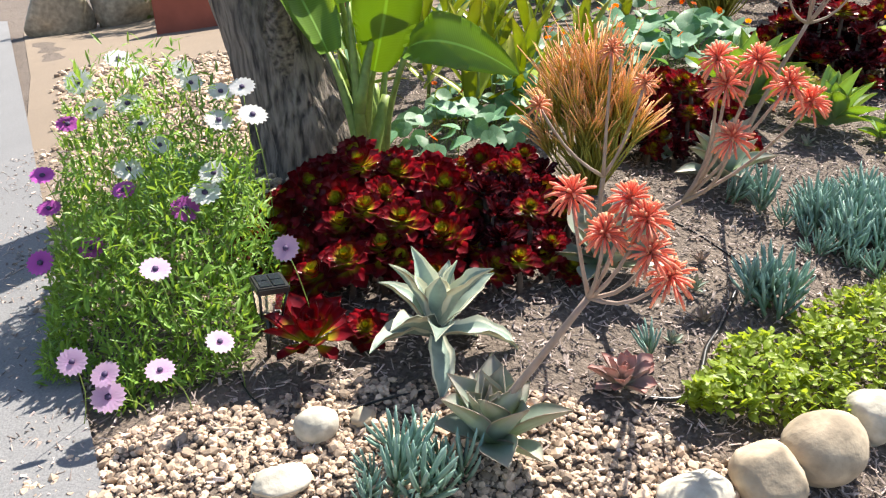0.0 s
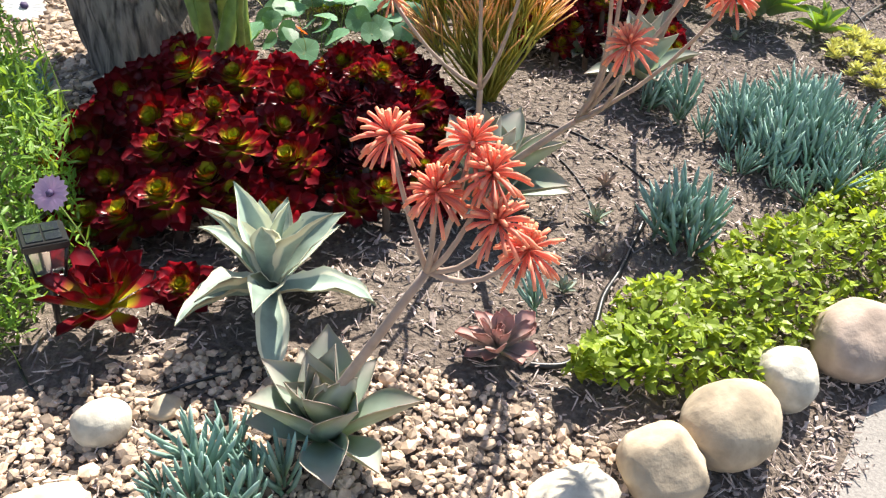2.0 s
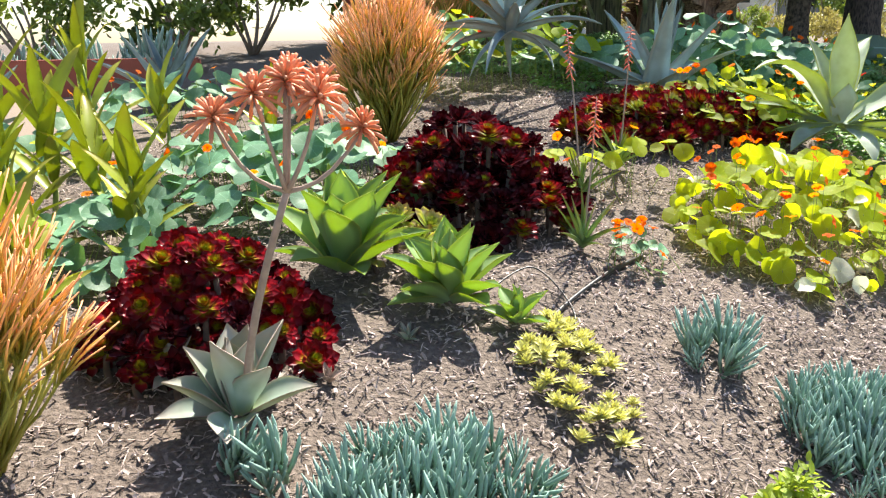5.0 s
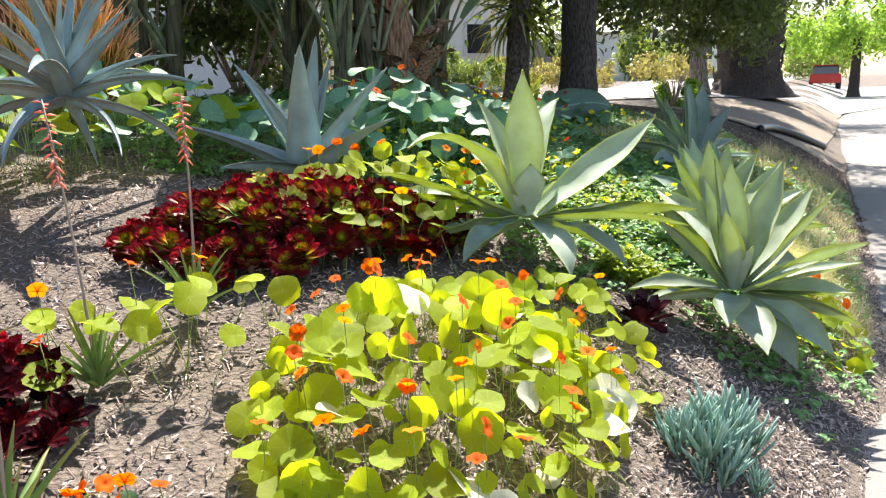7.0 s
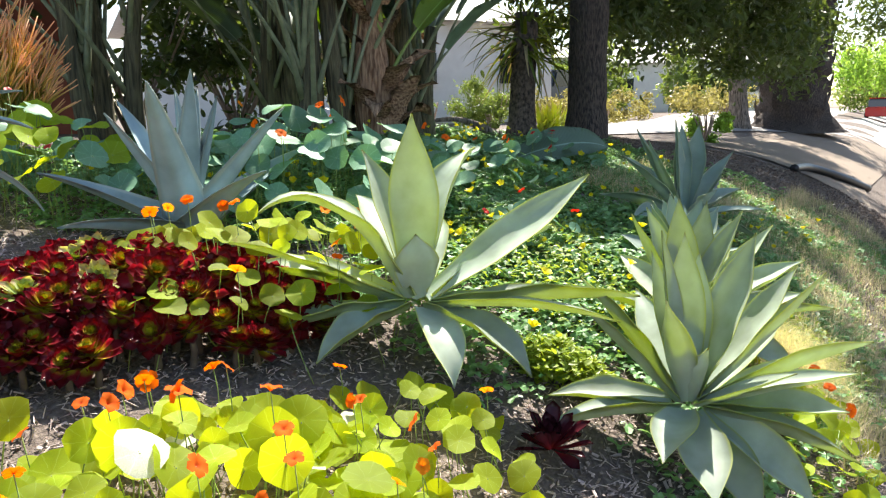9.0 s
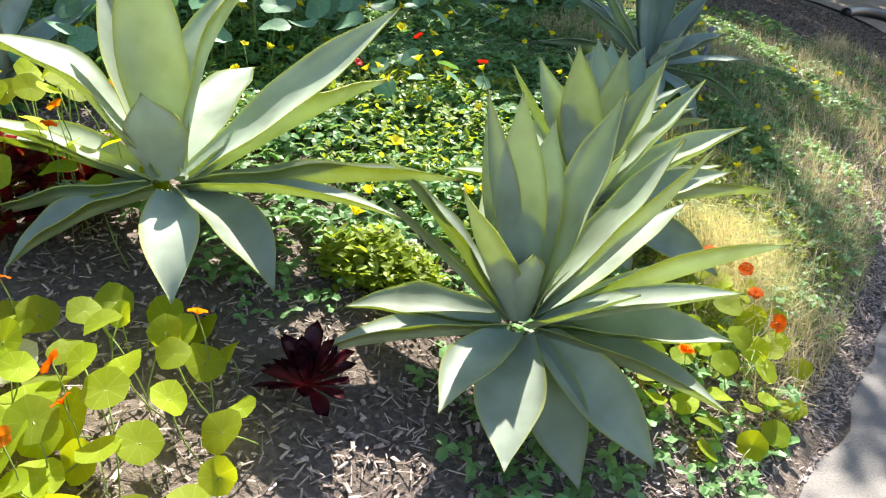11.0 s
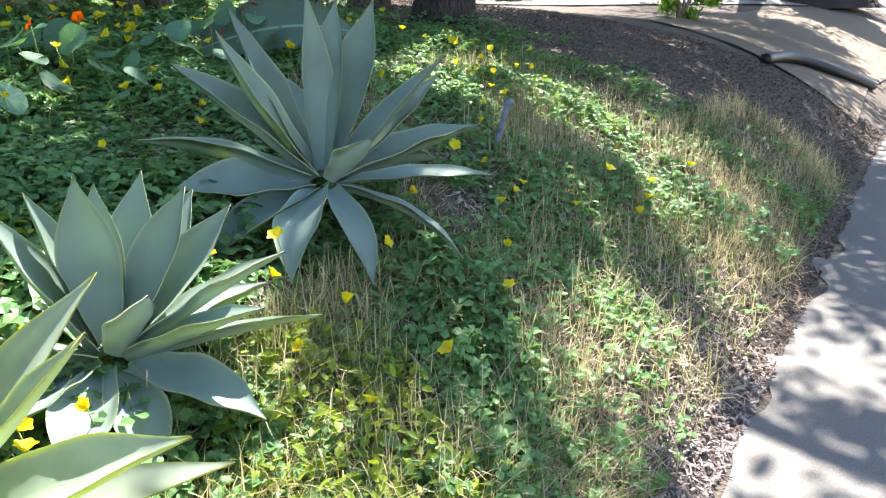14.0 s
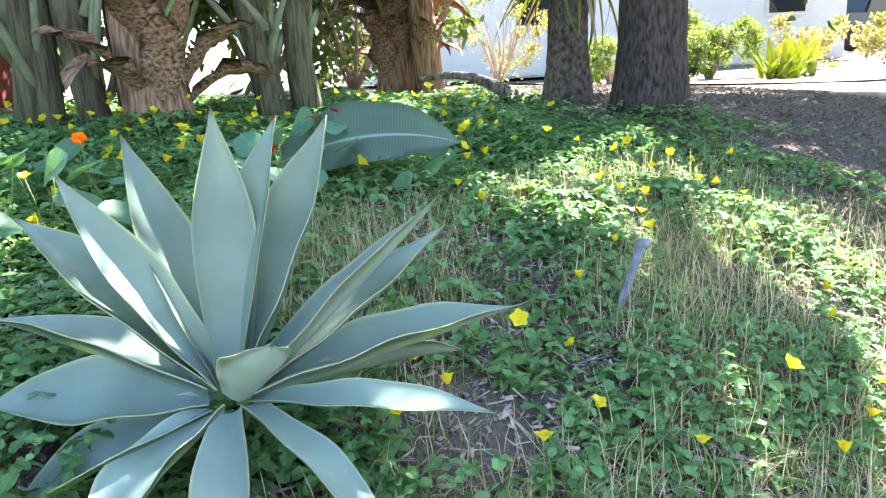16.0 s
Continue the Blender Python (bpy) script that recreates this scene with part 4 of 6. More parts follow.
POINTED = ((150, 45, .47, .105, 0), (135, 52, .52, .13, .1), (110, 78, .56, .09, -.1), (92, 70, .50, .08, 0), (60, 78, .55, .12, -.1), (0, 62, .60, .15, -.1), (-10, 46, .58, .13, -.1), (-25, 42, .60, .10, -.2),
           (-15, 16, .68, .13, .1), (-40, 18, .50, .10, .1), (-35, 2, .60, .13, .1), (-52, -8, .62, .12, .2), (-75, -18, .55, .13, .4), (-97, -24, .50, .13, .5), (-122, -14, .50, .15, .3), (176, 6, .50, .13, .2))
MORE = ((150, 9, .42, .12, .3), (-100, 64, .22, .12, -.2), (10, 22, .60, .13, .1), (40, 66, .50, .11, 0), (205, 60, .42, .11, -.2), (-142, 2, .46, .13, .4), (75, 40, .5, .12, .2), (-70, 30, .36, .10, 0))
agave_plant(on_ground(5.34, 4.65, 0.16), AGAVE_GREY, "large grey-green agave with long pointed leaves", POINTED + MORE, 72, 1.08, 0.98, 0.78)
BEHIND = ((150, 62, .56, .13, -.1), (80, 80, .56, .13, -.1), (-5, 58, .58, .13, -.1), (-15, 45, .60, .12, -.1), (-20, 28, .62, .14, .1), (-30, 8, .65, .12, .1), (0, 10, .60, .12, .1), (-60, -12, .58, .14, .3),
          (170, 25, .50, .14, .2), (-60, 52, .25, .14, -.3), (120, 70, .55, .11, 0), (20, 45, .62, .12, 0), (60, 68, .54, .12, 0), (32, 60, .60, .12, -.1), (-130, -8, .50, .13, .4), (-100, -22, .45, .13, .5), (200, 2, .48, .13, .3), (95, 35, .5, .12, .3), (-45, 20, .5, .12, 0))
agave_plant(on_ground(5.87, 5.22, 0.07), AGAVE_GREY, "grey-green agave standing close behind another", BEHIND, 73, 1.06, 0.88, 0.85)
# Partial shade on this plant is put into its darker, cooler leaf colour.
agave_plant(on_ground(6.24, 5.66, 0.06), AGAVE_COOL, "smaller grey-green agave at the edge of the clover", [(y + 24, p, L, W, b) for y, p, L, W, b in BEHIND], 79, 0.95, 0.64, 0.85)
LONE = ((170, 45, .56, .13, .1), (140, 58, .60, .11, -.2), (176, 54, .55, .11, -.3), (95, 80, .58, .115, -.1), (60, 76, .58, .10, .3), (30, 64, .60, .13, -.1), (5, 40, .57, .11, -.1), (16, 32, .55, .12, -.1), (10, 14, .60, .15, .1),
        (26, 2, .56, .14, .2), (-20, 6, .53, .08, .2), (-45, -10, .56, .09, .6), (165, 20, .56, .15, .2), (-170, 9, .44, .15, .2), (-150, -10, .50, .14, .5), (-120, -14, .46, .13, .7), (-85, -20, .46, .09, .9), (-50, 36, .22, .125, -.4), (100, 42, .5, .13, .2))
agave_plant(on_ground(6.89, 6.33, 0.13), AGAVE_COOL, "grey agave with broad smooth leaves among clover", LONE, 74, 1.12, 0.94, 0.9)
rosette_plant("agave", on_ground(4.02, 6.25, 0.05), AGAVE_BLUE, "blue-grey agave with toothed upright leaves in shade", "agave", 13, 0.72, 0.20, prof_dagger, (84, 18), (-0.1, 0.25), 0.5, 0.02, 75, n_seg=12)
rosette_plant("aloe", on_ground(2.92, 6.26, 0.45), AGAVE_BLUE, "tree aloe with long arching grey leaves", "aloe", 26, 0.62, 0.09, prof_dagger, (80, -20), (0.1, 1.1), 0.6, 0.016, 76, n_seg=12)


def small_aloe(x, y, seed, spike, label, tip):
    a = rosette_plant("aloe", on_ground(x, y, 0.02), ALOE_GREEN, label, "aloe", 16, 0.24, 0.028, prof_dagger, (82, 25), (0.0, 0.5), 0.5, 0.008, seed, "small aloes")
    rng = random.Random(seed)
    g = tube(Geo(), bow((0, 0, 0), (tip[0] - x, tip[1] - y, spike), (0.01, 0.01, 0), 6), [0.006, 0.005, 0.0045, 0.004, 0.0035, 0.003, 0.002], 6)
    st = put("flower_spike", g.mesh("flower_spike", STALK), a, None, "thin reddish flower spike")
    fl = Geo()
    for i in range(26):
        f = i / 26
        p = V((tip[0] - x, tip[1] - y, spike)) * (0.72 + 0.28 * f)
        yaw = i * 2.4
        d = V((math.cos(yaw), math.sin(yaw), -0.9 + 1.3 * f)).normalized()
        tube(fl, [p, p + d * 0.012, p + d * 0.03 + V((0, 0, -0.006))], [0.0015, 0.0035, 0.002], 5, None)
    put("bloom", fl.mesh("bloom", CORAL), st)["kind"] = "stuff"


small_aloe(2.58, 4.16, 81, 0.62, "small dry aloe with a red flower spike", (2.60, 4.12))
small_aloe(3.16, 5.05, 82, 0.72, "small aloe with a coral flower spike", (3.17, 5.0))
small_aloe(2.82, 4.75, 83, 0.80, "slender aloe with a fading flower spike", (2.78, 4.9))

nasturtium(3.72, 4.33, 0.66, 0.50, "lime-green nasturtium mound with orange flowers", 91, MIXED, 0.074, (0.05, 0.31), (0.026, 0.062), blooms=48, turn=0.45, face=0.75)
nasturtium(4.35, 4.55, 0.35, 0.35, "lime nasturtium leaves trailing between agaves", 92, LIME, 0.10, (0.05, 0.22), (0.03, 0.05), blooms=8)
nasturtium(4.15, 5.45, 0.62, 0.36, "nasturtiums creeping through the red aeoniums", 93, LIME, 0.11, (0.18, 0.36), (0.03, 0.05), blooms=14)
nasturtium(3.0, 4.75, 0.50, 0.20, "lime nasturtium leaves trailing over mulch", 94, LIME, 0.13, (0.12, 0.30), (0.035, 0.055), blooms=5)
nasturtium(1.35, 4.95, 0.85, 0.55, "blue-green nasturtium patch with orange flowers", 95, BLUISH, 0.10, (0.08, 0.30), (0.045, 0.08), blooms=18, turn=-0.1)
# Lime leaves mixed in equally give this bank its sunlit brightness by colour.
nasturtium(3.05, 7.0, 1.0, 0.5, "bright nasturtium bank below the bananas", 96, BLUISH + LIME, 0.115, (0.2, 0.55), (0.05, 0.085), blooms=8, flowers=REDS, flower_label="red nasturtium flower")
nasturtium(4.6, 6.6, 0.9, 0.5, "dark nasturtium leaves below the banana stems", 97, BLUISH, 0.13, (0.2, 0.5), (0.05, 0.085), blooms=8)
nasturtium(6.05, 4.72, 0.42, 0.24, "nasturtiums at the path edge below the agaves", 98, LIME, 0.085, (0.04, 0.15), (0.03, 0.045), blooms=7, turn=0.6)
nasturtium(2.78, 4.05, 0.16, 0.12, "small knot of orange nasturtium flowers", 99, BLUISH, 0.06, (0.04, 0.14), (0.02, 0.03), blooms=12)
nasturtium(0.05, 3.75, 0.35, 0.35, "round green leaves under the banana", 100, BLUISH, 0.10, (0.06, 0.2), (0.04, 0.065), blooms=2)

nasturtium(0.45, 4.30, 0.55, 0.40, "low round leaves between the strappy plants", 103, BLUISH + LIME[:1], 0.095, (0.05, 0.2), (0.04, 0.065), blooms=4)
nasturtium(-0.35, 5.7, 0.75, 0.6, "green round leaves filling the bed behind the banana", 101, BLUISH + LIME[:1], 0.15, (0.08, 0.3), (0.05, 0.08), blooms=4)
nasturtium(0.9, 7.0, 1.0, 0.6, "round leaves at the back of the bed", 102, BLUISH, 0.17, (0.1, 0.35), (0.05, 0.09), blooms=6)

rosette_plant("agave", on_ground(-0.55, 6.5, 0.05), AGAVE_BLUE, "blue-grey agave at the back beside the sandy clearing", "agave", 18, 0.6, 0.17, prof_dagger, (84, 14), (-0.1, 0.3), 0.5, 0.02, 78, n_seg=10)
rosette_plant("agave", on_ground(0.55, 8.0, 0.05), AGAVE_BLUE, "large blue-grey agave before the planter wall", "agave", 16, 0.6, 0.17, prof_dagger, (84, 14), (-0.1, 0.3), 0.5, 0.02, 79, n_seg=10)

# yellow sedum
def sedum(cx, cy, rx, ry, seed, turn):
    rng = random.Random(seed)
    root = thing("sedum", on_ground(cx, cy), "pale yellow sedum rosettes trailing over mulch", "succulent")
    meshes = [rosette_mesh("rosette", SEDUM, rng, 0.050, 28, prof_lance, 0.35, (80, 10), thick=0.002, seg=(3, 2)) for _ in range(3)]
    for x, y, f in fill(rng, cx, cy, rx, ry, 0.062, turn):
        if rng.random() < 0.72:
            put("rosette", rng.choice(meshes), root, Matrix.Translation(on_ground(x, y, 0.02 + 0.03 * f) - root.location) @ Euler((rng.uniform(-.3, .3), rng.uniform(-.3, .3), rng.uniform(0, 6))).to_matrix().to_4x4() @ Matrix.Diagonal([rng.uniform(.7, 1.2)] * 3 + [1]))["kind"] = "stuff"


sedum(2.20, 3.30, 0.15, 0.34, 111, 0.0)

# ---- trees and background ----
tree = trunk("shade_tree", 8.82, 9.95, 0.205, 0.17, 6.5, BARK_DARK, "dark furrowed trunk of a shade tree on the mulch bank", "tree", (0.02, 0.0), 1, 0.13)
# Many clumps near z 5 are unseen, added to shade the path and bank.
foliage(tree, [(10.4, 10.8, 3.5, 1.3), (12.3, 11.2, 3.3, 1.5), (14.4, 12.8, 3.3, 1.6), (8.8, 11.4, 4.2, 1.5), (11.4, 12.8, 3.6, 1.6), (8.9, 8.9, 4.6, 0.9), (16.4, 14.6, 3.6, 1.7), (8.75, 8.85, 4.9, 0.8), (10.0, 9.3, 5.0, 0.6), (7.4, 10.3, 4.9, 1.2), (9.4, 10.9, 3.4, 1.1), (12.4, 10.2, 5.0, 1.6), (11.2, 8.2, 5.1, 1.05), (12.4, 8.6, 5.1, 1.0), (13.2, 12.8, 5.0, 1.7), (11.8, 12.4, 5.2, 1.5), (14.8, 13.8, 5.0, 1.6), (13.4, 9.4, 5.0, 1.6), (15.0, 11.0, 5.0, 1.7), (8.0, 9.6, 5.0, 1.0), (9.6, 7.2, 5.2, 0.95), (10.7, 7.5, 5.2, 0.95), (13.4, 12.6, 2.9, 1.2), (15.8, 13.6, 3.0, 1.3)], 76000, TREELEAF, 0.13, 201)
g = Geo()
# The last two limbs only hold up the added shade clumps.
for a, b in (((8.95, 9.95, 4.2), (10.8, 10.2, 5.2)), ((8.95, 9.95, 4.6), (7.2, 11.0, 5.8)), ((8.95, 9.95, 5.0), (9.5, 8.9, 6.0)), ((9.9, 10.1, 4.7), (12.4, 11.2, 3.6)), ((11.2, 10.6, 4.2), (14.6, 12.9, 3.5)), ((8.98, 9.9, 4.8), (9.7, 7.3, 5.2)), ((9.9, 10.0, 4.7), (11.0, 7.6, 5.2))):
    tube(g, [V(p) - tree.location for p in bow(a, b, (0, 0, 0.2), 5)], [0.11, 0.09, 0.07, 0.055, 0.04, 0.03], 8)
put("limb", g.mesh("limb", BARK_DARK), tree)

palm = trunk("palm", -0.58, 3.55, 0.225, 0.20, 3.0, BARK_GREY, "thick weathered grey palm trunk with old leaf bases", "palm tree", (-0.27, 0.10), 2, 0.16, flare=0.3)
rng = random.Random(5)
for i in range(14):
    s = 0.15 + i * 0.16
    yaw = i * 2.4
    pos = V((-0.27 * s + math.cos(yaw) * 0.19, 0.10 * s + math.sin(yaw) * 0.19, s))
    me = blade(Geo(), 0.42, 0.22, prof_dagger, -0.2, 0.5, 0.03, 7, 4).mesh("leaf_base", BARK_GREY)
    put("leaf_base", me, palm, aim(pos, yaw, radians(74), 0.0, 1.0))


def banana(x, y, seed, n, label, stalk=(0.7, 1.1), L=1.0, W=0.34, trunks=3, peel=False, pitch=(45, 85), r=0.09, tall=0.9, leaf=None):
    rng = random.Random(seed)
    root = thing("banana_plant", on_ground(x, y), label, "banana plant", "banana plants")
    shapes = [blade(Geo(), L, W, prof_lance, rng.uniform(.3, 1.1), 0.35, 0.0015, 16, 6, None, 0.05, rng.uniform(-.5, .5)).mesh("leaf", leaf or BANANA) for _ in range(4)]
    for k in range(trunks):
        ox, oy = rng.uniform(-.25, .25), rng.uniform(-.25, .25)
        h = tall * rng.uniform(.8, 1.2)
        g = tube(Geo(), bow((ox, oy, -0.05), (ox + rng.uniform(-.15, .15), oy + rng.uniform(-.15, .15), h), (rng.uniform(-.05, .05), 0.0, 0), 8), [r * (1.15 - 0.5 * i / 8) * rng.uniform(.95, 1.08) for i in range(9)], 12, None)
        put("pseudostem", g.mesh("pseudostem", BARK_PEEL if peel else (BANANA_STEM if r > 0.05 else GREENSTEM)), root)
        if peel:
            for i in range(16):
                yaw = i * 2.4
                s = rng.uniform(.1, .95)
                put("peeling_sheath", blade(Geo(), 0.50, 0.22, prof_lance, rng.uniform(.5, 2.2), 0.4, 0.006, 8, 4, None, 0.2, rng.uniform(-.6, .6)).mesh("peeling_sheath", BARK_PEEL), root, aim(V((ox + math.cos(yaw) * r * .85, oy + math.sin(yaw) * r * .85, h * s)), yaw, radians(rng.uniform(45, 85))))
        for i in range(n):
            yaw = rng.uniform(0, 6.28)
            pt = radians(rng.uniform(*pitch))
            ln = rng.uniform(*stalk)
            p = V((ox, oy, h * rng.uniform(.1, .95)))
            q = p + V((math.cos(yaw) * math.cos(pt), math.sin(yaw) * math.cos(pt), math.sin(pt))) * ln
            g = tube(Geo(), bow(p, q, (0, 0, 0.05), 6), [0.028, 0.024, 0.02, 0.017, 0.014, 0.012, 0.01], 7)
            put("leaf_stalk", g.mesh("leaf_stalk", GREYSTEM if leaf else GREENSTEM), root)
            put("leaf", rng.choice(shapes), root, aim(q, yaw + rng.uniform(-.2, .2), pt - 0.15, rng.uniform(-1.2, 1.2), rng.uniform(.75, 1.1)))
    return root


banana(-0.25, 3.35, 301, 4, "young banana clump with tall green stalks beside the palm", (0.35, 0.7), 0.75, 0.26, 3, r=0.035, tall=0.35)
banana(5.5, 9.0, 302, 7, "tall banana clump shading the bank", (0.7, 1.4), 1.3, 0.42, 4, r=0.075, tall=1.4, leaf=DULLLEAF)
banana(3.9, 9.9, 303, 7, "dense banana clump behind the nasturtiums", (0.7, 1.4), 1.3, 0.42, 4, r=0.075, tall=1.3, leaf=DULLLEAF)
banana(6.1, 8.8, 304, 5, "banana plant with peeling brown sheaths", (0.6, 1.0), 0.9, 0.34, 1, True, r=0.17, tall=1.6)
banana(7.25, 12.2, 305, 6, "far banana clump with brown sheathed stems", (0.6, 1.1), 1.1, 0.36, 5, True, r=0.12, tall=1.6)
banana(2.4, 10.4, 306, 7, "banana clump against the red wall", (0.7, 1.4), 1.2, 0.42, 4, r=0.075, tall=1.2, leaf=DULLLEAF)

banana(5.5, 10.4, 307, 7, "banana clump deep in the shade", (0.7, 1.5), 1.3, 0.42, 4, r=0.10, tall=1.2, leaf=DULLLEAF)
banana(6.45, 9.55, 308, 6, "banana clump beside the peeling stem", (0.5, 1.2), 1.1, 0.40, 3, r=0.08, tall=1.2, leaf=DULLLEAF)
leaf_over = thing("banana_leaf", on_ground(-0.12, 3.05), "torn banana leaf with a yellow edge above the aeoniums", "leaf")
put("leaf_stalk", tube(Geo(), bow((-0.12, 0.25, -0.02), (0.0, 0.05, 0.62), (-0.05, 0, 0), 6), 0.013, 7).mesh("leaf_stalk", GREENSTEM), leaf_over)
put("blade", blade(Geo(), 0.62, 0.20, prof_lance, 1.6, 0.3, 0.0015, 14, 6, None, 0.1, 0.5).mesh("blade", BANANA), leaf_over, aim(V((0.0, 0.05, 0.62)), radians(-70), 0.3, 0.9))


def wall_piece(name, size, pos, label):
    root = thing(name, pos, label, "wall", kind="structure")
    bm = bmesh.new()
    bmesh.ops.create_cube(bm, size=1.0, matrix=Matrix.Diagonal((*size, 1)))
    bmesh.ops.bevel(bm, geom=bm.edges[:], offset=0.02, segments=2, affect="EDGES")
    me = bpy.data.meshes.new("wall_face")
    bm.to_mesh(me)
    bm.free()
    me.materials.append(BRICKRED)
    put("wall_face", me, root)


wall_piece("wall_back", (1.4, 0.25, 3.6), (3.1, 11.6, 2.2), "dull red stucco wall behind the bananas")
wall_piece("wall_low", (4.2, 0.30, 0.9), (-1.4, 9.6, 0.78), "low terracotta planter wall")


# ---- daisies by the drive ----
def daisy_bush():
    rng = random.Random(401)
    root = thing("daisy_bush", on_ground(-0.98, 2.35), "leafy daisy bush with white and purple flowers beside the drive", "flowering plant")
    o = root.location
    narrow = [shape_of(blade(Geo(), 1.0, 0.24, prof_lance, 0.5, 0.3, 0, 4, 2)), shape_of(blade(Geo(), 1.0, 0.18, prof_lance, -0.3, 0.3, 0, 4, 2))]

    def top(x, y):
        a, b = (x + 0.95), (y - 2.32)
        a, b = a * 0.88 + b * 0.47, -a * 0.47 + b * 0.88
        q = 1 - (a / 0.40) ** 2 - (b / 0.54) ** 2
        return q

    def spot(q):
        for _ in range(30):
            x, y = q.uniform(-1.65, -0.3), q.uniform(1.6, 2.95)
            f = top(x, y) + 0.55 * noise.noise(V((x * 5, y * 5, 3)))
            if f > 0.02:
                z = height(x, y) + ease(y, ((1.75, 0.10), (2.1, 0.34), (2.5, 0.72))) * math.sqrt(min(1, f)) * q.uniform(0.25, 1.15)
                s = q.uniform(0.025, 0.055)
                return Matrix.Translation(V((x, y, z)) - o) @ Matrix.Rotation(q.uniform(0, 6.3), 4, "Z") @ Matrix.Rotation(-q.uniform(0.0, 1.3), 4, "Y") @ Matrix.Rotation(q.uniform(-.6, .6), 4, "X") @ Matrix.Diagonal((s, s, s, 1))
        return None

    put("foliage", scatter_mesh("foliage", 9500, spot, narrow, DAISYLEAF, rng), root)["kind"] = "stuff"
    tone = {"white": petals(WHITE, 17, 0.028, 0.0105, 8, prof_spoon, 0.15, 0.15), "lilac": petals(LILAC, 17, 0.027, 0.010, 8, prof_spoon, 0.15, 0.15), "purple": petals(PURPLE, 17, 0.026, 0.010, 10, prof_spoon, 0.15, 0.15)}
    dome = lump(rng, 0.006, 0.006, 0.004, 0.2, 1, "disc", DISC)

    def bloom(kind, x, y, lift, face=0.68):
        p = V((x, y, lift)) - o
        m = Matrix.Translation(p) @ Euler((face + rng.uniform(-.3, .3), rng.uniform(-.35, .35), rng.uniform(0, .4))).to_matrix().to_4x4() @ Matrix.Diagonal([rng.uniform(1.45, 1.9)] * 3 + [1])
        fl = put("flower", tone[kind], root, m, kind + " daisy flower")
        put("disc", dome, fl, Matrix.Translation((0, 0, 0.003)))
        low = on_ground(x + rng.uniform(-.05, .05), y + rng.uniform(.0, .1)) - o
        put("flower_stem", tube(Geo(), bow(low, p, (0.01, 0.02, 0), 4), 0.0016, 4).mesh("flower_stem", GREENSTEM), root)

    for x, y, l in ((-0.89, 2.38, 0.85), (-0.96, 2.43, 0.91), (-1.01, 2.48, 0.97), (-1.11, 2.46, 0.96), (-0.99, 2.56, 1.06), (-0.81, 2.53, 1.02), (-0.71, 2.44, 0.91), (-0.64, 2.52, 1.0), (-0.73, 2.26, 0.72), (-0.98, 2.32, 0.79), (-0.60, 2.45, 0.92), (-0.71, 2.51, 0.99), (-1.06, 2.59, 1.10), (-0.71, 2.31, 0.77), (-1.18, 2.53, 1.04), (-0.85, 2.57, 1.06)):
        bloom("white", x, y, l)
    for x, y, l in ((-0.98, 2.26, 0.74), (-0.79, 2.23, 0.68), (-1.21, 2.23, 0.70), (-1.07, 2.16, 0.59), (-1.24, 2.29, 0.79), (-1.22, 2.13, 0.56), (-1.17, 2.38, 0.93)):
        bloom("purple", x, y, l)
    for x, y, l in ((-0.77, 1.89, 0.62), (-0.42, 1.93, 0.65), (-0.97, 1.74, 0.43), (-0.88, 1.72, 0.40), (-0.74, 1.73, 0.40), (-0.59, 1.78, 0.45), (-0.87, 1.69, 0.35)):
        bloom("lilac", x, y, l)


daisy_bush()


# ---- stones ----
def stone(x, y, s, label, seed, rough=0.16, flat=0.7, dz=None, group="edging stones", mat=None):
    rng = random.Random(seed)
    ob = put("boulder" if max(s) > 0.06 else "stone", lump(rng, s[0], s[1], s[2], rough, 4 if max(s) > 0.06 else 3, "boulder", mat, flat), None, Matrix.Translation(on_ground(x, y, s[2] * 0.62 if dz is None else dz)) @ Matrix.Rotation(rng.uniform(-.5, .5) + 0.59, 4, "Z"))
    return tagged(ob, label, "stone", group)


PALESTONE = plain("pale_stone", (0.46, 0.43, 0.36), 0.92, var=0.32, scale=18, strength=0.9)
PINKSTONE = plain("pinkish_stone", (0.40, 0.31, 0.25), 0.92, var=0.3, scale=15, strength=0.9)
stone(0.59, 1.49, (0.105, 0.085, 0.075), "pale cream boulder edging the path", 501, mat=PALESTONE)
stone(0.80, 1.58, (0.105, 0.085, 0.085), "sandy faceted boulder edging the path", 502, 0.2, 0.9)
stone(0.98, 1.67, (0.125, 0.10, 0.105), "rounded tan boulder edging the path", 503, 0.10, 0.3)
stone(1.17, 1.81, (0.085, 0.08, 0.082), "rough speckled white boulder edging the path", 504, 0.14, 0.5, mat=PALESTONE)
stone(1.41, 1.93, (0.135, 0.11, 0.105), "large pinkish boulder under trailing leaves", 505, 0.12, 0.4, mat=PINKSTONE)
stone(1.65, 2.05, (0.10, 0.09, 0.075), "tan boulder half hidden by groundcover", 506, 0.14, 0.4)
stone(0.68, 1.43, (0.035, 0.03, 0.025), "small smooth grey pebble by the path", 507, 0.08, 0.2, mat=CONCRETE)
stone(-0.34, 1.68, (0.062, 0.052, 0.048), "smooth rounded cream stone in gravel", 508, 0.06, 0.2, mat=PALESTONE)
stone(-0.40, 1.50, (0.075, 0.05, 0.04), "flat white stone at the gravel edge", 509, 0.15, 0.8, mat=PALESTONE)
stone(-0.22, 1.72, (0.035, 0.03, 0.025), "small knobbly grey stone in gravel", 510, 0.35, 0.3)
stone(-5.5, 11.2, (0.55, 0.40, 0.42), "large sandstone boulder beyond the drive", 511, 0.2, 0.9)
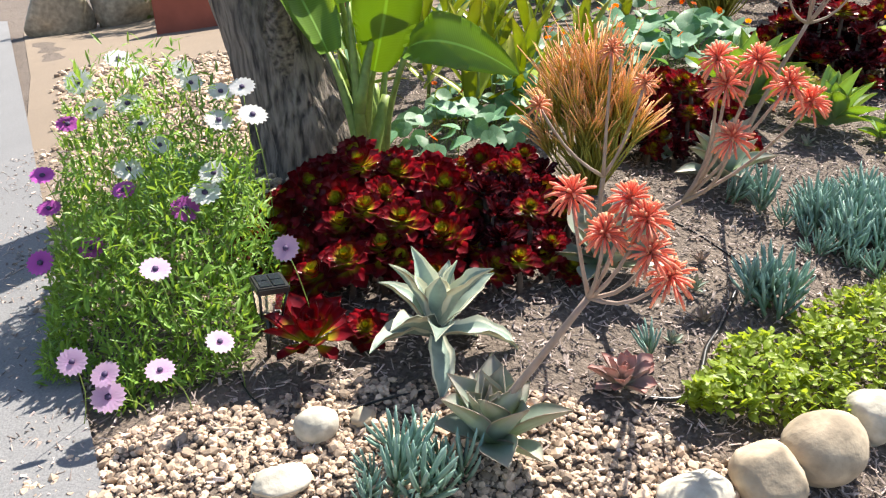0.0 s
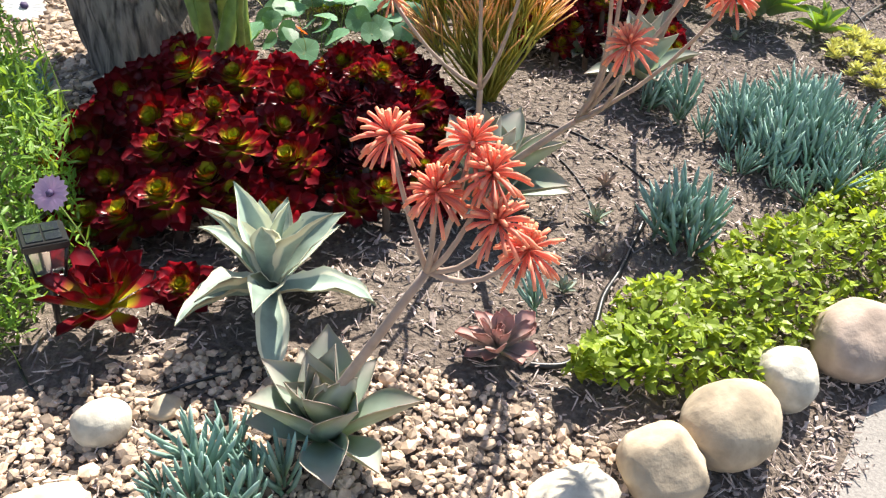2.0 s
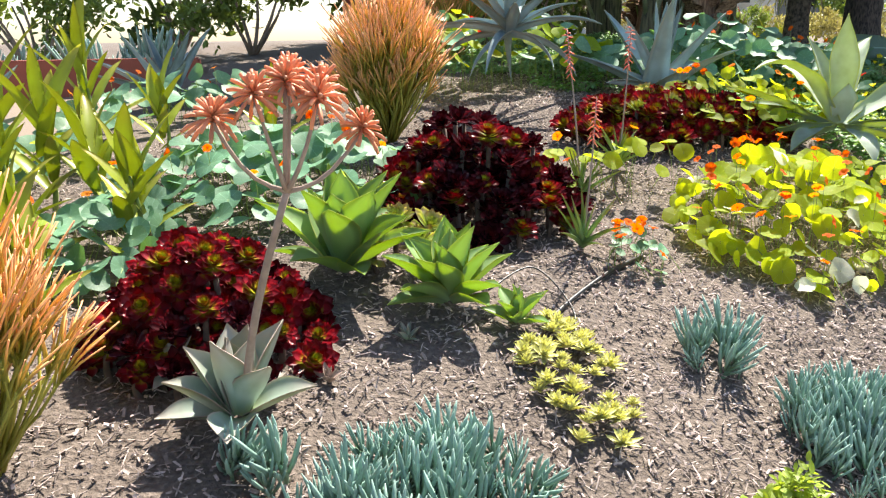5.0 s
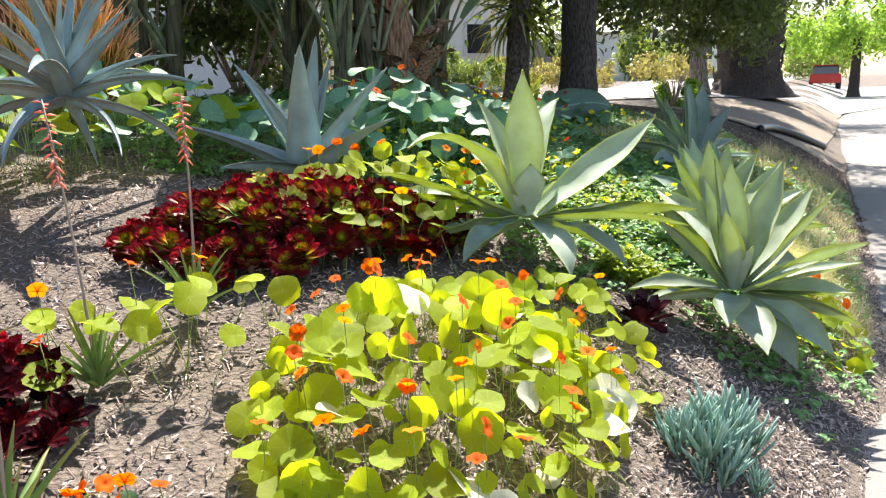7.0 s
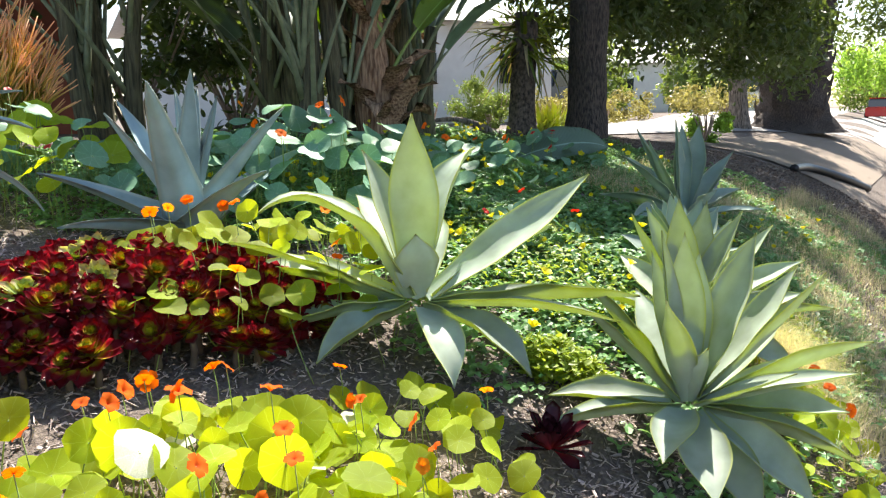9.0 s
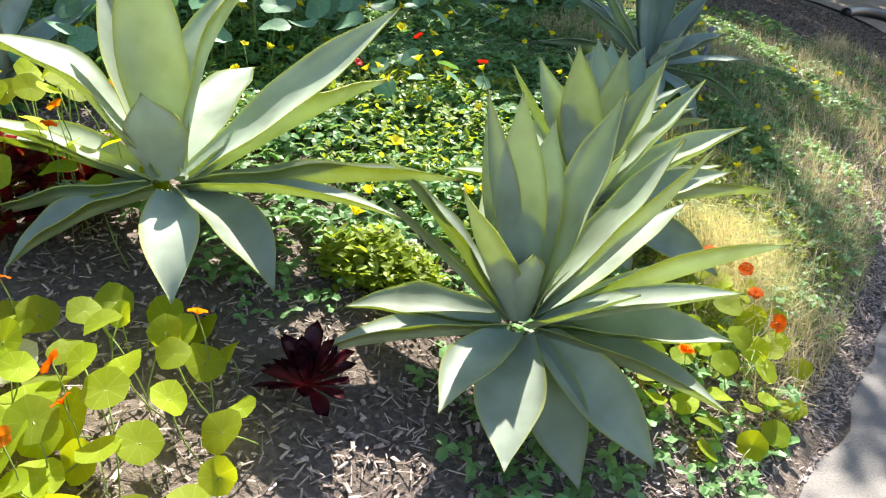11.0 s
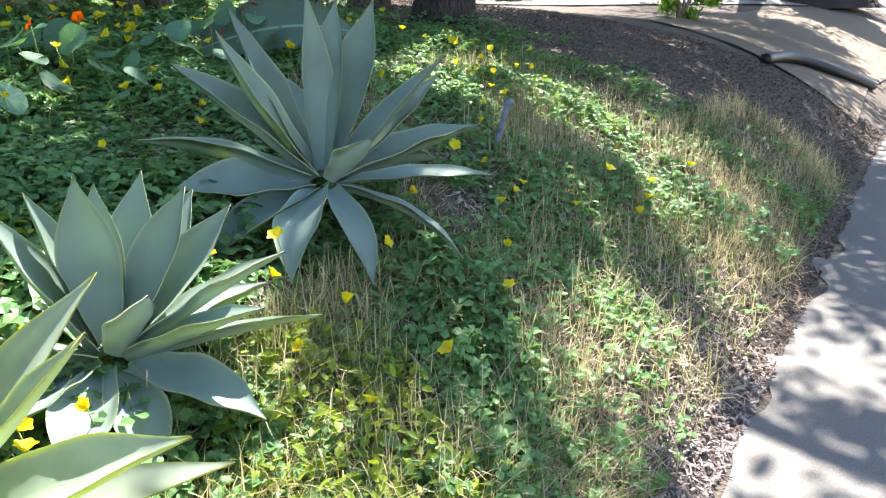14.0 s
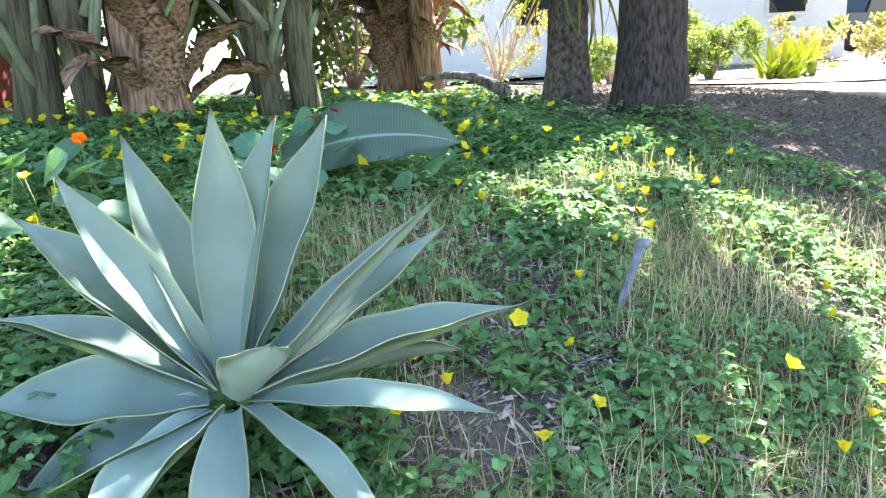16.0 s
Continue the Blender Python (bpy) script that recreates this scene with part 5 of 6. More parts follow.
stone(-4.8, 11.9, (0.60, 0.45, 0.46), "large sandstone boulder beside another boulder", 512, 0.2, 0.9)
stone(-3.7, 12.5, (0.50, 0.40, 0.30), "low sandstone boulder on sandy ground", 513, 0.2, 0.9)
stone(3.85, 4.02, (0.05, 0.04, 0.03), "pale stone among nasturtium leaves", 514, mat=PALESTONE)

# ---- small succulents, hose, garden light ----
aeonium_single = rosette_plant("aeonium", on_ground(-0.39, 1.95, 0.08), AEONIUM, "single red aeonium rosette with a green heart", "succulent", 44, 0.135, 0.062, prof_spoon, (84, 2), (-0.4, 0.0), 0.35, 0.004, 520, n_seg=6, inner=0.4, lean=(-14, -90))
rosette_plant("ghost_plant", on_ground(0.50, 1.88, 0.03), PINKISH, "pinkish ghost plant rosette beside the hose", "succulent", 26, 0.10, 0.045, prof_spoon, (80, 0), (-0.2, 0.1), 0.3, 0.012, 521, n_seg=6, inner=0.5)
for i, (x, y, s) in enumerate(((0.85, 2.38, 0.06), (0.83, 2.22, 0.05), (0.70, 2.1, 0.045), (0.92, 2.55, 0.05), (1.72, 3.55, 0.06), (1.45, 3.35, 0.05))):
    rosette_plant("dried_succulent", on_ground(x, y, 0.01), STALK if i % 2 else ALOE_GREY, "small withered brown succulent on mulch", "succulent", 12, s, 0.018, prof_lance, (80, 15), (-0.2, 0.2), 0.4, 0.004, 530 + i, "withered succulents", n_seg=5)


def hose(points, r, label, seed):
    pts = []
    P = [V((x, y, height(x, y) + r * 0.8 + lift)) for x, y, lift in points]
    for i in range(len(P) - 1):
        a, b, c, d = P[max(0, i - 1)], P[i], P[i + 1], P[min(len(P) - 1, i + 2)]
        for k in range(8):
            t = k / 8
            pts.append(0.5 * ((2 * b) + (c - a) * t + (2 * a - 5 * b + 4 * c - d) * t * t + (3 * b - a - 3 * c + d) * t ** 3))
    pts.append(P[-1])
    g = tube(Geo(), pts, r, 8)
    tagged(put("drip_hose", g.mesh("drip_hose", BLACK)), label, "hose", "drip hoses")


hose(((0.55, 1.86, 0), (0.66, 1.86, 0.01), (0.74, 1.95, 0.02), (0.80, 2.08, 0.01), (0.88, 2.2, 0), (1.0, 2.4, 0)), 0.008, "black drip hose curving over mulch", 1)
hose(((-0.62, 1.95, 0), (-0.52, 1.80, 0), (-0.35, 1.74, 0.005), (-0.15, 1.80, 0.01), (0.0, 1.86, 0)), 0.0035, "thin black drip line in gravel", 2)
hose(((0.70, 2.95, 0), (0.85, 2.9, 0), (0.98, 2.75, 0), (1.1, 2.5, 0)), 0.004, "thin black drip line across mulch", 3)
hose(((2.10, 3.45, 0), (2.3, 3.7, 0), (2.6, 3.95, 0.01), (2.86, 4.14, 0)), 0.009, "grey-brown buried hose on mulch", 4)
hose(((2.05, 3.75, 0.05), (2.25, 3.85, 0.09), (2.33, 3.65, 0.04), (2.25, 3.45, 0)), 0.0035, "thin looped drip line beside an agave", 5)
hose(((0.45, 3.0, 0), (0.62, 2.9, 0.0), (0.80, 2.72, 0.0), (0.86, 2.5, 0)), 0.0035, "thin black drip line below the aloe", 6)


def garden_light():
    root = thing("solar_light", on_ground(-0.53, 2.0), "small black solar garden light among daisies", "garden light")
    bm = bmesh.new()
    bmesh.ops.create_cube(bm, size=1.0, matrix=Matrix.Translation((0, 0, 0.245)) @ Matrix.Diagonal((0.095, 0.095, 0.022, 1)))
    bmesh.ops.bevel(bm, geom=bm.edges[:], offset=0.004, segments=2, affect="EDGES")
    me = bpy.data.meshes.new("cap")
    bm.to_mesh(me)
    bm.free()
    me.materials.append(BLACK)
    put("cap", me, root)
    bm = bmesh.new()
    for i in range(2):
        for j in range(2):
            bmesh.ops.create_cube(bm, size=1.0, matrix=Matrix.Translation((-0.019 + 0.038 * i, -0.019 + 0.038 * j, 0.2575)) @ Matrix.Diagonal((0.033, 0.033, 0.003, 1)))
    me = bpy.data.meshes.new("solar_panel")
    bm.to_mesh(me)
    bm.free()
    me.materials.append(GLASS)
    put("solar_panel", me, root, None, "dark glassy solar cells")
    g = Geo()
    for sx in (-1, 1):
        for sy in (-1, 1):
            tube(g, [(sx * 0.040, sy * 0.040, 0.236), (sx * 0.030, sy * 0.030, 0.155)], 0.004, 4)
    tube(g, [(-0.03, -0.03, 0.155), (0.03, -0.03, 0.155), (0.03, 0.03, 0.155), (-0.03, 0.03, 0.155), (-0.03, -0.03, 0.155)], 0.005, 4)
    put("lantern_frame", g.mesh("lantern_frame", BLACK), root)
    m, nt, bs, _ = material("clear_plastic")
    bs.inputs["Transmission Weight"].default_value, bs.inputs["Roughness"].default_value = 0.9, 0.15
    g = Geo()
    tube(g, [(0, 0, 0.158), (0, 0, 0.234)], [0.036, 0.048], 4)
    put("lens", g.mesh("lens", m, False), root, None, "clear plastic lens")
    put("spike", tube(Geo(), [(0, 0, 0.155), (0, 0, -0.04)], [0.010, 0.006], 8).mesh("spike", BLACK), root)
    root.rotation_euler = (0.12, 0.1, 0.5)


garden_light()

# ---- leafy plants behind ----
for i, (x, y, n, L, st) in enumerate(((0.80, 4.40, 11, 0.32, 0.30), (0.28, 4.55, 12, 0.36, 0.42), (0.05, 5.3, 12, 0.42, 0.55), (0.55, 4.95, 9, 0.34, 0.30), (0.42, 4.2, 9, 0.30, 0.25), (0.75, 5.9, 9, 0.36, 0.3), (0.25, 6.4, 12, 0.5, 0.5), (1.35, 5.9, 8, 0.34, 0.25), (0.15, 4.05, 11, 0.34, 0.35), (0.52, 3.85, 10, 0.30, 0.25), (0.35, 5.0, 11, 0.38, 0.45), (-0.1, 4.6, 11, 0.40, 0.45))):
    blades_plant("ginger_plant", x, y, GINGER, "yellow-green plant with upright strappy leaves", "leafy plant", n, L, 0.075, (40, 80), 0.4, 601 + i, stem=st, group="strappy plants")
rosette_plant("aloe", on_ground(-0.55, 4.3, 0.10), ALOE_GREEN, "toothed green aloe with curling leaves under the banana", "aloe", 20, 0.42, 0.06, prof_dagger, (78, 5), (0.2, 1.2), 0.5, 0.01, 620)
rosette_plant("aloe", on_ground(1.02, 3.42, 0.02), ALOE_GREY, "small grey aloe beside the aeonium dome", "aloe", 10, 0.14, 0.05, prof_agave, (70, 10), (0, 0.6), 0.4, 0.008, 621)
rosette_plant("aloe", on_ground(2.45, 4.98, 0.03), ALOE_GREEN, "striped spiky aloe behind the black aeoniums", "aloe", 18, 0.26, 0.035, prof_dagger, (82, 20), (0, 0.6), 0.4, 0.008, 622, "small aloes")
big_leaf = thing("fallen_banana_leaf", on_ground(7.0, 7.92, 0.03), "large dull green banana leaf drooping over clover", "leaf")
put("blade", blade(Geo(), 0.78, 0.30, prof_lance, 0.9, 0.25, 0.003, 16, 6, None, 0.08, 0.3).mesh("blade", DULLLEAF), big_leaf, aim(V((-0.28, 0.05, 0.06)), radians(-30), 0.35, 0.8))
put("stalk", tube(Geo(), bow((-0.45, 0.22, -0.03), (-0.28, 0.05, 0.06), (0, 0, 0.03), 5), 0.012, 6).mesh("stalk", GREENSTEM), big_leaf)

# wooden stake
st = thing("wooden_stake", on_ground(7.83, 7.02), "weathered grey stake leaning in the grass", "stake")
put("shaft", tube(Geo(), bow((0, 0, -0.05), (0.12, 0.10, 0.20), (0, 0.01, 0), 6), [0.014, 0.015, 0.013, 0.015, 0.013, 0.015, 0.014], 6).mesh("shaft", STAKE), st)
put("head", lump(random.Random(7), 0.030, 0.022, 0.020, 0.4, 2, "head", STAKE, 0.8), st, Matrix.Translation((0.125, 0.105, 0.205)))


# ---- loose covers ----
def box_shape(a, b, c, jit, seed):
    rng = random.Random(seed)
    v = np.array([(sx * a, sy * b, sz * c) for sx in (-1, 1) for sy in (-1, 1) for sz in (-1, 1)]) / 2
    v = v * (1 + np.array([[rng.uniform(-jit, jit) for _ in range(3)] for _ in range(8)]))
    f = [(0, 1, 3, 2), (4, 6, 7, 5), (0, 4, 5, 1), (2, 3, 7, 6), (0, 2, 6, 4), (1, 5, 7, 3)]
    return v, f, np.full((8, 2), 0.5)


def pebble_shape(seed):
    rng = random.Random(seed)
    bm = bmesh.new()
    bmesh.ops.create_icosphere(bm, subdivisions=1, radius=1.0)
    sc = V((rng.uniform(.7, 1.3), rng.uniform(.6, 1), rng.uniform(.45, .8)))
    v = np.array([(p.co.x * sc.x * rng.uniform(.85, 1.15), p.co.y * sc.y * rng.uniform(.85, 1.15), p.co.z * sc.z) for p in bm.verts])
    f = [tuple(q.index for q in fc.verts) for fc in bm.faces]
    bm.free()
    return v, f, np.full((len(v), 2), 0.5)


def in_gravel(x, y):
    u, v = uv_of(x, y)
    return ((x + 0.10) / 0.95) ** 2 + ((y - 1.42) / 0.48) ** 2 < 1 + 0.4 * noise.noise(V((x * 3, y * 3, 9))) and v > ease(u, EDGE) + 0.02


CHIP_RANGE = [(-0.4, 10.6)]


def chip_spot(q):
    u = q.uniform(*CHIP_RANGE[0])
    v = ease(u, EDGE) + (q.random() ** 1.7) * (4.2 if u < 9 else 6.0) - 0.03
    x, y = xy_of(u, v)
    if in_gravel(x, y) and q.random() < 0.7:
        return None
    s = q.uniform(0.35, 1.0) * (1.0 if u < 9 else 1.4)
    return Matrix.Translation(on_ground(x, y, 0.005 + 0.010 * q.random())) @ Euler((q.gauss(0, .45), q.gauss(0, .45), q.uniform(0, 6.3))).to_matrix().to_4x4() @ Matrix.Diagonal((s, s, s, 1))


rng = random.Random(701)
chips = [box_shape(L, w, h, 0.35, i) for i, (L, w, h) in enumerate(((0.030, 0.005, 0.003), (0.042, 0.0035, 0.003), (0.020, 0.007, 0.003), (0.014, 0.009, 0.005), (0.05, 0.003, 0.0025), (0.036, 0.003, 0.0025), (0.026, 0.010, 0.003)))]
tagged(put("mulch", scatter_mesh("mulch", 95000, chip_spot, chips, CHIP, rng)), "grey-brown shredded bark mulch over soil", "mulch", kind="stuff")
CHIP_RANGE[0] = (10.2, 16.0)
tagged(put("leaf_litter", scatter_mesh("leaf_litter", 26000, chip_spot, chips, LITTER, rng)), "dark brown leaf litter under the shade tree", "leaf litter", kind="stuff")


def gravel_spot(q):
    x, y = q.uniform(-1.1, 1.0), q.uniform(0.9, 2.05)
    if not in_gravel(x, y):
        return None
    s = q.uniform(0.006, 0.014) * (1.5 if q.random() < 0.12 else 1)
    return Matrix.Translation(on_ground(x, y, s * 0.3 + 0.004 * q.random())) @ Euler((q.gauss(0, .5), q.gauss(0, .5), q.uniform(0, 6.3))).to_matrix().to_4x4() @ Matrix.Diagonal((s, s, s, 1))


stones = [pebble_shape(i) for i in range(6)]
tagged(put("gravel", scatter_mesh("gravel", 13000, gravel_spot, stones, PEBBLE, rng)), "pale tan and cream gravel at the bed's end", "gravel", kind="stuff")


def far_gravel_spot(q):
    t = q.random() ** 1.6
    c = V((-1.15, 2.6)).lerp(V((-3.2, 7.0)), t)
    x, y = c.x + q.uniform(-0.25, 1.0 + 0.8 * t), c.y + q.uniform(-.3, .3)
    s = q.uniform(0.010, 0.022) * (1 + t)
    return Matrix.Translation(on_ground(x, y, 0.012)) @ Euler((q.gauss(0, .4), q.gauss(0, .4), q.uniform(0, 6.3))).to_matrix().to_4x4() @ Matrix.Diagonal((s, s, s, 1))


tagged(put("gravel", scatter_mesh("gravel", 5000, far_gravel_spot, stones, PEBBLE, rng)), "pale gravel beside the asphalt drive", "gravel", kind="stuff")

OVAL = [shape_of(blade(Geo(), 1.0, 0.62, prof_oval, 0.4, 0.25, 0, 3, 2)), shape_of(blade(Geo(), 1.0, 0.5, prof_lance, -0.2, 0.3, 0, 3, 2))]


def cover_spot(q):
    u = q.uniform(1.55, 3.75)
    c = ease(u, ((1.55, 1.10), (2.2, 1.02), (3.0, 0.93), (3.75, 0.85)))
    half = ease(u, ((1.55, 0.05), (1.9, 0.20), (3.0, 0.25), (3.75, 0.08)))
    v = c + q.uniform(-1, 1) * half
    x, y = xy_of(u, v)
    f = 1 - ((v - c) / half) ** 2
    if f + 0.9 * noise.noise(V((x * 6, y * 6, 1))) < 0.15:
        return None
    s = q.uniform(0.020, 0.040)
    z = (0.02 + 0.13 * f * (0.6 + 1.0 * noise.noise(V((x * 7, y * 7, 5))))) * q.uniform(.3, 1.1) + 0.015
    return Matrix.Translation(on_ground(x, y, z)) @ Matrix.Rotation(q.uniform(0, 6.3), 4, "Z") @ Matrix.Rotation(-q.uniform(-.4, 1.0), 4, "Y") @ Matrix.Rotation(q.uniform(-.7, .7), 4, "X") @ Matrix.Diagonal((s, s, s, 1))


tagged(put("groundcover", scatter_mesh("groundcover", 6500, cover_spot, OVAL, COVER, rng)), "bright yellow-green leafy groundcover spilling over stones", "groundcover", kind="stuff")


def weed_cover_spot(q):
    cx, cy, r, tall = q.choice(((5.55, 5.85, 0.75, 0.10), (5.50, 5.75, 0.80, 0.10), (5.10, 5.02, 0.17, 0.12), (5.95, 4.95, 0.32, 0.10), (6.75, 5.45, 0.42, 0.09)))
    a, f = q.uniform(0, 6.3), math.sqrt(q.random())
    x, y = cx + math.cos(a) * f * r, cy + math.sin(a) * f * r
    if f > 0.8 + 0.7 * noise.noise(V((x * 4, y * 4, 21))):
        return None
    s = q.uniform(0.018, 0.042)
    return Matrix.Translation(on_ground(x, y, 0.015 + tall * (1 - 0.6 * f) * q.random())) @ Matrix.Rotation(q.uniform(0, 6.3), 4, "Z") @ Matrix.Rotation(-q.uniform(-.4, .9), 4, "Y") @ Matrix.Rotation(q.uniform(-.6, .6), 4, "X") @ Matrix.Diagonal((s, s, s, 1))


tagged(put("weed_cover", scatter_mesh("weed_cover", 11000, weed_cover_spot, OVAL, COVER, rng)), "bright yellow-green weeds between the large agaves", "weed", kind="stuff")


def trifoliate():
    g = Geo()
    for i in range(3):
        blade(g, 1.0, 0.95, lambda s: 0.25 + 0.75 * math.sin(min(1, s * 1.05) * math.pi * 0.62) if s < 0.95 else 0.55, 0.5, 0.35, 0, 2, 2, aim(V((0, 0, 0)), i * 2.094, 0.15))
    return shape_of(g)


def clover_density(x, y):
    u, v = uv_of(x, y)
    w = v - ease(u, EDGE)
    d = 0.75 * min(1, max(0, (u - 6.9) / 0.8)) * min(1, max(0, w - 0.15) * 2.2)
    if u > 11.3:
        d *= max(0.0, 1 - (u - 11.3) / 1.6) if v > 0.9 else 0.15
    if v > 4.6:
        d *= 0.4
    if 9.5 < u and v < 2.4:
        d *= 0.36
    return d + 0.45 * noise.noise(V((x * 1.6, y * 1.6, 2))) + 0.08


def clover_spot(q):
    u = q.uniform(6.6, 13.2)
    v = q.uniform(0.3, 5.6)
    x, y = xy_of(u, v)
    if q.random() > clover_density(x, y):
        return None
    if (x - 7.36) ** 2 + (y - 6.5) ** 2 < 0.03 or (x - 4.75) ** 2 + (y - 4.55) ** 2 < 0.10:
        return None
    s = q.uniform(0.017, 0.040)
    z = q.uniform(0.015, 0.11) * (0.6 + noise.noise(V((x * 2, y * 2, 7))))
    return Matrix.Translation(on_ground(x, y, max(0.012, z))) @ Euler((q.gauss(0.1, .3), q.gauss(0, .3), q.uniform(0, 6.3))).to_matrix().to_4x4() @ Matrix.Diagonal((s, s, s, 1))


tagged(put("clover", scatter_mesh("clover", 105000, clover_spot, [trifoliate()], CLOVER, rng)), "green clover carpet over the shaded bank", "clover", kind="stuff")


def blade_shape(bend, w):
    return shape_of(blade(Geo(), 1.0, w, prof_dagger, bend, 0.1, 0, 3, 1, aim(V((0, 0, 0)), 0, radians(84))))


def grass_spot(dry):
    def spot(q):
        u = q.uniform(7.6, 13.6)
        v = ease(u, EDGE) + q.uniform(0.06, 2.1 if u > 9.5 else 1.0)
        x, y = xy_of(u, v)
        n = noise.noise(V((x * 1.9, y * 1.9, 12 if dry else 15)))
        if q.random() > 0.5 + 1.1 * n:
            return None
        if u > 11.0 and v > 1.2 and q.random() < (u - 11.0) / 1.6:
            return None
        s = q.uniform(0.06, 0.19) * (0.8 if not dry else 1)
        return Matrix.Translation(on_ground(x, y)) @ Matrix.Rotation(q.uniform(0, 6.3), 4, "Z") @ Matrix.Rotation(q.gauss(0.45, .55) if dry else q.gauss(0.15, .35), 4, "Y") @ Matrix.Diagonal((s, s, s, 1))
    return spot


tufts = [blade_shape(b, w) for b, w in ((0.5, 0.022), (1.1, 0.02), (0.1, 0.025), (1.8, 0.02))]
tagged(put("dry_grass", scatter_mesh("dry_grass", 62000, grass_spot(True), tufts, DRY, rng)), "straw-coloured dry grass along the path edge", "grass", kind="stuff")
tagged(put("grass", scatter_mesh("grass", 26000, grass_spot(False), tufts, GRASS, rng)), "thin green grass on the bank", "grass", kind="stuff")

def weed_spot(q):
    a, r = q.uniform(0, 6.3), math.sqrt(q.random())
    x, y = 6.42 + math.cos(a) * r * 0.42 + math.sin(a) * r * 0.18, 5.10 + math.sin(a) * r * 0.40
    if r > 0.55 + 0.6 * noise.noise(V((x * 5, y * 5, 31))) + 0.25:
        return None
    s = q.uniform(0.07, 0.17) * (1.15 - 0.4 * r)
    return Matrix.Translation(on_ground(x, y, q.uniform(0, 0.10) * (1 - r))) @ Matrix.Rotation(q.uniform(0, 6.3), 4, "Z") @ Matrix.Rotation(q.gauss(0.3, .5), 4, "Y") @ Matrix.Diagonal((s, s, s, 1))


curls = [shape_of(blade(Geo(), 1.0, 0.016, prof_dagger, b, 0.1, 0, 5, 1, aim(V((0, 0, 0)), 0, radians(80)), 0.0, 1.5)) for b in (0.8, 2.2, 3.4, -1.6)]
tagged(put("dry_weed", scatter_mesh("dry_weed", 9000, weed_spot, curls, STRAW, rng)), "frizzy straw-yellow dry weed between agave and path", "weed", kind="stuff")

# yellow wood-sorrel flowers
ox = thing("wood_sorrel", on_ground(7.0, 6.2), "yellow wood-sorrel flowers above the clover", "flowering plant")
stems = Geo()
for i in range(330):
    u, v = 6.9 + 4.9 * rng.random() ** 1.4, rng.uniform(0.7, 4.2)
    x, y = xy_of(u, v)
    if clover_density(x, y) < 0.3 or (x - 6.83) ** 2 + (y - 6.38) ** 2 < 0.08:
        continue
    p = on_ground(x, y, rng.uniform(0.08, 0.20)) - ox.location
    put("flower", rng.choice(YELLOWS), ox, Matrix.Translation(p) @ Euler((rng.uniform(.0, 1.0), rng.uniform(-.6, .6), rng.uniform(0, 6))).to_matrix().to_4x4() @ Matrix.Diagonal([rng.uniform(1.3, 2.2)] * 3 + [1]))
    tube(stems, bow(on_ground(x + rng.uniform(-.03, .03), y) - ox.location, p, (0.01, 0, 0), 3), 0.0012, 4)
s_ob = put("stem_tangle", stems.mesh("stem_tangle", GREENSTEM), ox)
s_ob["kind"] = "stuff"
nasturtium(6.95, 7.9, 0.55, 0.35, "dark round nasturtium leaves with red flowers on the bank", 720, BLUISH, 0.15, (0.08, 0.24), (0.04, 0.065), blooms=7, flowers=REDS, flower_label="red nasturtium flower")
nasturtium(5.6, 6.05, 0.3, 0.2, "nasturtium with one red flower among clover", 721, BLUISH, 0.14, (0.08, 0.22), (0.03, 0.05), blooms=3, flowers=REDS, flower_label="red nasturtium flower")
nasturtium(5.9, 7.2, 0.6, 0.45, "dark nasturtium leaves in clover shade", 722, BLUISH, 0.14, (0.08, 0.26), (0.04, 0.07), blooms=3)

hose(((12.5, 10.15, 0.0), (13.2, 10.45, 0.03), (13.9, 10.45, 0.03), (14.6, 10.5, 0.0)), 0.06, "black corrugated drain pipe lying on the verge", 9)


# ---- road, houses and far trees ----
def block(name, size, pos, mat, parent, bev=0.02, rz=0.0, label=""):
    bm = bmesh.new()
    bmesh.ops.create_cube(bm, size=1.0, matrix=Matrix.Diagonal((*size, 1)))
    bmesh.ops.bevel(bm, geom=bm.edges[:], offset=bev, segments=2, affect="EDGES")
    me = bpy.data.meshes.new(name)
    bm.to_mesh(me)
    bm.free()
    me.materials.append(mat)
    return put(name, me, parent, Matrix.Translation(pos) @ Matrix.Rotation(rz, 4, "Z"), label)


line_strip("road", [((6.0, 17.2), (5.6, 14.6)), ((12.0, 19.0), (13.0, 15.6)), ((20, 21.5), (20, 16.5)), ((34, 34), (38, 22)), ((70, 62), (76, 44))], ROAD, 0.03, "sunlit pale concrete road beyond the trees", "road")
line_strip("verge", [((12.6, 12.4), (12.7, 9.1)), ((15.4, 14.3), (14.4, 10.4)), ((20, 16.5), (18.5, 12.9)), ((38, 22), (36, 24))], SAND, 0.02, "dry sandy verge under the trees", "ground")


